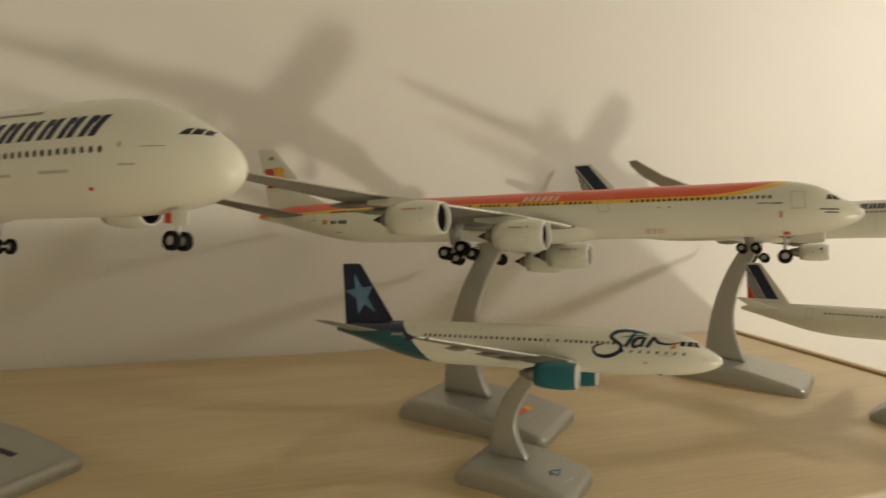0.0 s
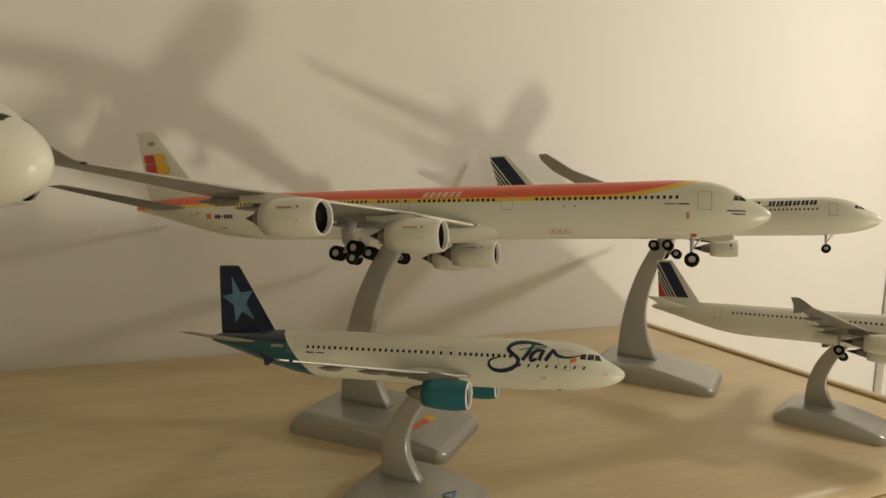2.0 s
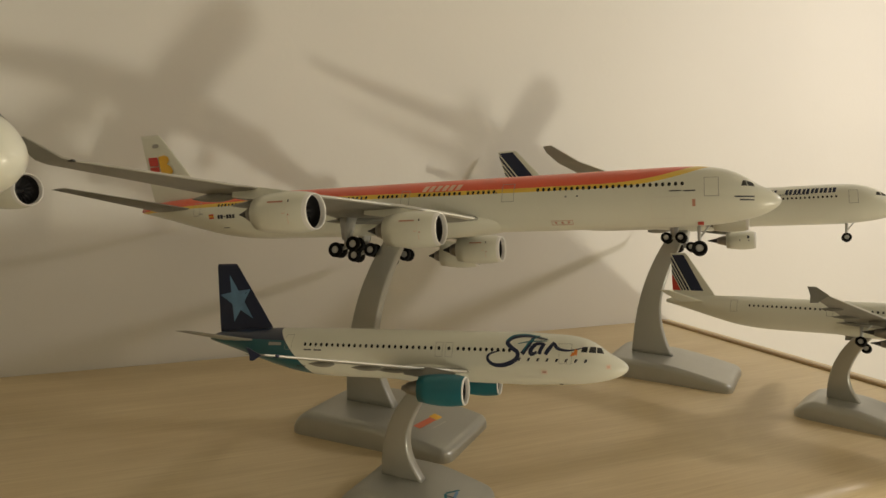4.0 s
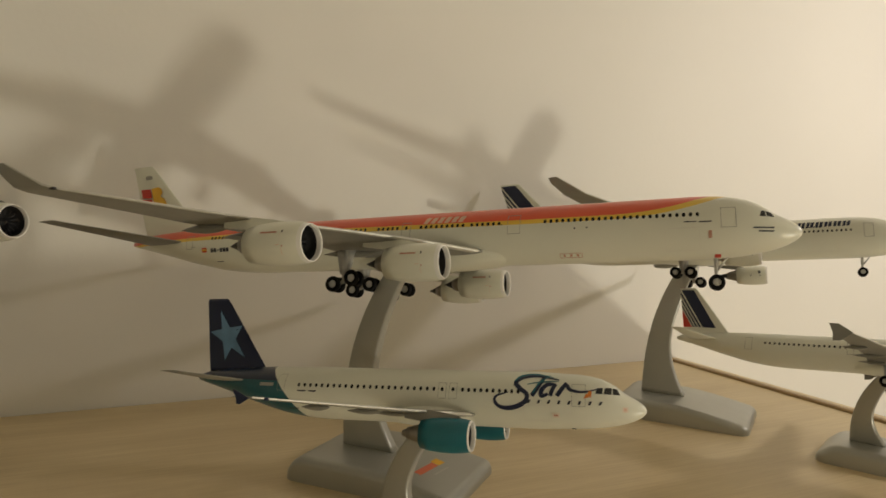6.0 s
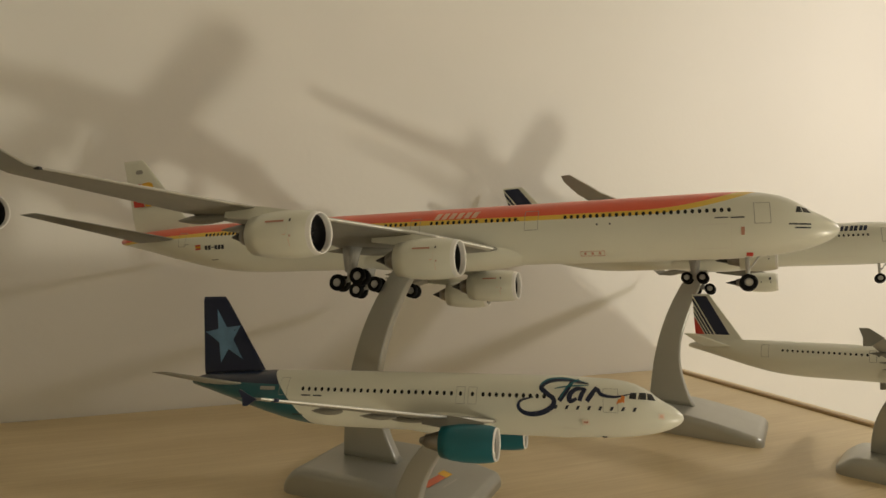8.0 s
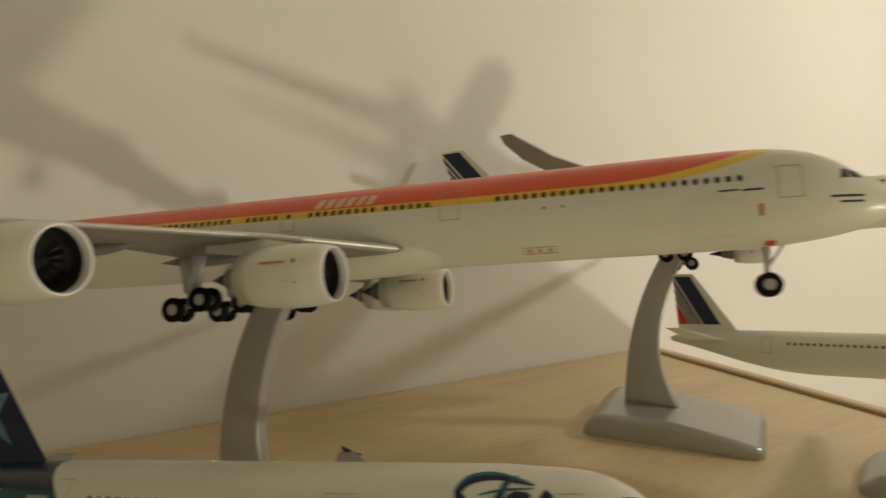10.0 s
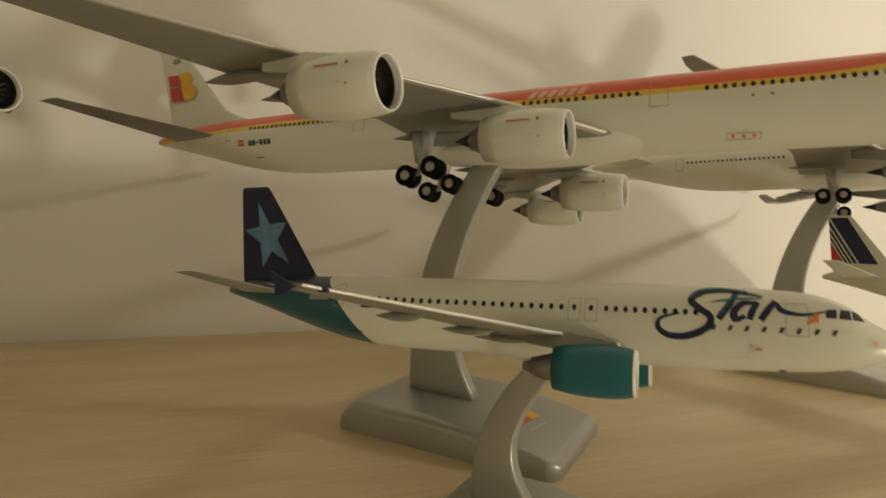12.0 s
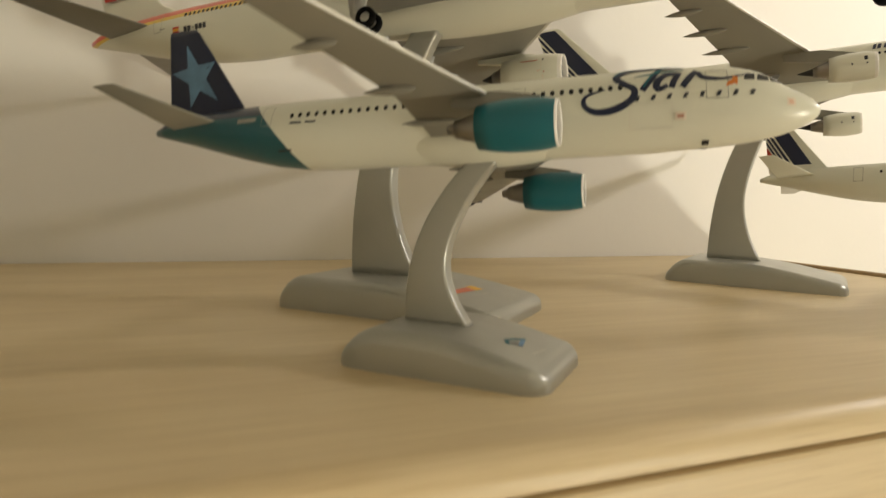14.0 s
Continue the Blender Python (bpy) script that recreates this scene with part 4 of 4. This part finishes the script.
# ---- stands ----
def stand(x, y, yaw, ln, wd, top, at, group="silver display stands", arm_w=(.014, .012), foot=.25, print_mats=(), arm_d=.0036):
    """A wedge base centred at x, y on the sideboard, and a curved arm that rises to the point at (world)."""
    m = Matrix.Translation((x, y, 0)) @ Matrix.Rotation(radians(yaw), 4, "Z")
    t = thing("display_stand", "silver plastic display stand with a wedge base and curved arm", "stand", m, group)
    h1, h0 = top, top * .42

    def height(px):
        u = (px + ln / 2) / ln
        zz = h1 if u < .5 else h1 + (h0 - h1) * ((u - .5) / .5) ** 1.3
        left, right = px + ln / 2, ln / 2 - px
        if left < .013:
            zz = h1 * (.22 + .78 * math.sin(math.pi / 2 * left / .013) ** .9)
        if right < .005:
            zz *= .45 + .55 * math.sqrt(max(0, 1 - (1 - right / .005) ** 2))
        return zz

    rings = []
    cuts = [0, .0008, .002, .004, .0065, .009, .011, .013]
    xs = [-ln / 2 + c for c in cuts] + [-ln / 2 + .013 + (ln - .018) * i / 14 for i in range(1, 15)] + [ln / 2 - c for c in (.0042, .003, .0018, .0008, .0002, 0)]
    for px in xs:
        r = .007
        e = min(px + ln / 2, ln / 2 - px)
        hw = wd / 2 - (r - math.sqrt(max(0, r * r - (r - e) ** 2)) if e < r else 0)
        hh = height(px)
        b = min(.0042, hh * .6)
        side = [(hw, 0), (hw, hh - b)] + [(hw - b + b * math.cos(a), hh - b + b * math.sin(a)) for a in (math.pi / 10 * k for k in range(1, 6))]
        rings.append([Vector((px, y, z)) for y, z in side] + [Vector((px, -y, z)) for y, z in reversed(side)])
    base = part("base", loft(bmesh.new(), rings), m_stand, t)
    base.data.set_sharp_from_angle(angle=radians(50))
    # arm
    inv = m.inverted()
    tip = inv @ Vector(at)
    foot_z = top * .9
    b0 = -ln * .5 + ln * foot
    w0, w1 = arm_w
    rings = []
    n = 22
    for i in range(n + 1):
        u = i / n
        z = foot_z + (tip.z - foot_z) * u
        y = tip.y * u
        back = b0 + (tip.x - w1 * .5 - b0) * u ** 2.5
        frnt = b0 + w0 + w0 * .95 * max(0, 1 - u / .5) ** 2 + (tip.x + w1 * .5 - b0 - w0) * u ** 2.5
        th = arm_d * (1 - .15 * u)
        mid, half = (back + frnt) / 2, (frnt - back) / 2
        rr = min(th * .42, half * .4)
        ring = []
        for cx, cy, start in ((1, 1, 0), (-1, 1, 90), (-1, -1, 180), (1, -1, 270)):
            for step in range(5):
                q = radians(start + step * 22.5)
                ring.append(Vector((mid + cx * (half - rr) + rr * math.cos(q), y + cy * (th - rr) + rr * math.sin(q), z)))
        rings.append(ring)
    part("arm", loft(bmesh.new(), rings), m_stand, t)
    for mat, px, py, w, h, turn in print_mats:
        bm = bmesh.new()
        c, s = math.cos(radians(turn)), math.sin(radians(turn))

        def zt(q):
            return height(q) + .00012
        grid = []
        for i in range(7):
            row = []
            for j in range(4):
                sx, sy = (i / 6 - .5) * w, (j / 3 - .5) * h
                gx, gy = px + c * sx - s * sy, py + s * sx + c * sy
                row.append(bm.verts.new((gx, gy, zt(gx))))
            grid.append(row)
        for p, q in zip(grid, grid[1:]):
            for j in range(3):
                bm.faces.new((p[j], q[j], q[j + 1], p[j + 1]))
        part("print", bm, mat, t)
    return t


LONG = placed(.0001, -.0003, .1401, -.13, 4.18, 10.7)
SMALL = placed(-.0552, -.0642, .0735, 4.7, 3.85, 14.0)
WIDE = placed(0.0924, 0.1875, 0.1350, -6.67, 4.67, 12.1)
NARROW = placed(.1625, .0992, .0720, -15.5, 4.05, 17.0)
DOUBLE = placed(-.1962, -.2050, .1533, 4.05, 3.31, 6.5)
stripes_airliner(LONG)
teal_airliner(SMALL)
wide_twin(WIDE)
narrow_twin(NARROW)
double_decker(DOUBLE)


def under(m, k, x, z):
    return m @ (Vector((-x, 0, z)) * k)


stand(-.191, .002, -2, .098, .062, .0135, under(LONG, 1 / 200, 37.3, -2.7), arm_w=(.0168, .012), foot=.205,
      print_mats=((m_brick, .0250, -.008, .0165, .0042, 82), (m_yellow, .0262, .0035, .0060, .0055, 82), (m_shade, .0320, -.004, .013, .0011, 82)))
stand(-.1412, -.071, -2, .061, .042, .0115, under(SMALL, 1.03 / 200, 15.7, -1.9), arm_w=(.0108, .0085), arm_d=.0028, foot=.21,
      print_mats=((m_teal, .0160, .0008, .0075, .0009, 62), (m_sky, .0180, -.0005, .0065, .0013, 100), (m_navy, .0165, -.0035, .0045, .0008, 20), (m_teal, .0150, -.0045, .0035, .0012, 120), (m_shade, .0235, -.002, .008, .0009, 80)))
stand(-.048, .190, -9, .096, .062, .0135, under(WIDE, .985 / 200, 28.2, -2.7), arm_w=(.0160, .012), foot=.205)
stand(.0640, .1335, -19, .063, .042, .0115, under(NARROW, 1 / 200, 20.6, -1.9), arm_w=(.0098, .0085), arm_d=.0028, foot=.24)
stand(-.385, -.200, 3, .10, .066, .0135, under(DOUBLE, 1 / 200, 34.5, -4.2), arm_w=(.0155, .012),
      print_mats=((m_print, .020, .010, .016, .004, 10), (m_line, .020, .002, .012, .002, 10)))
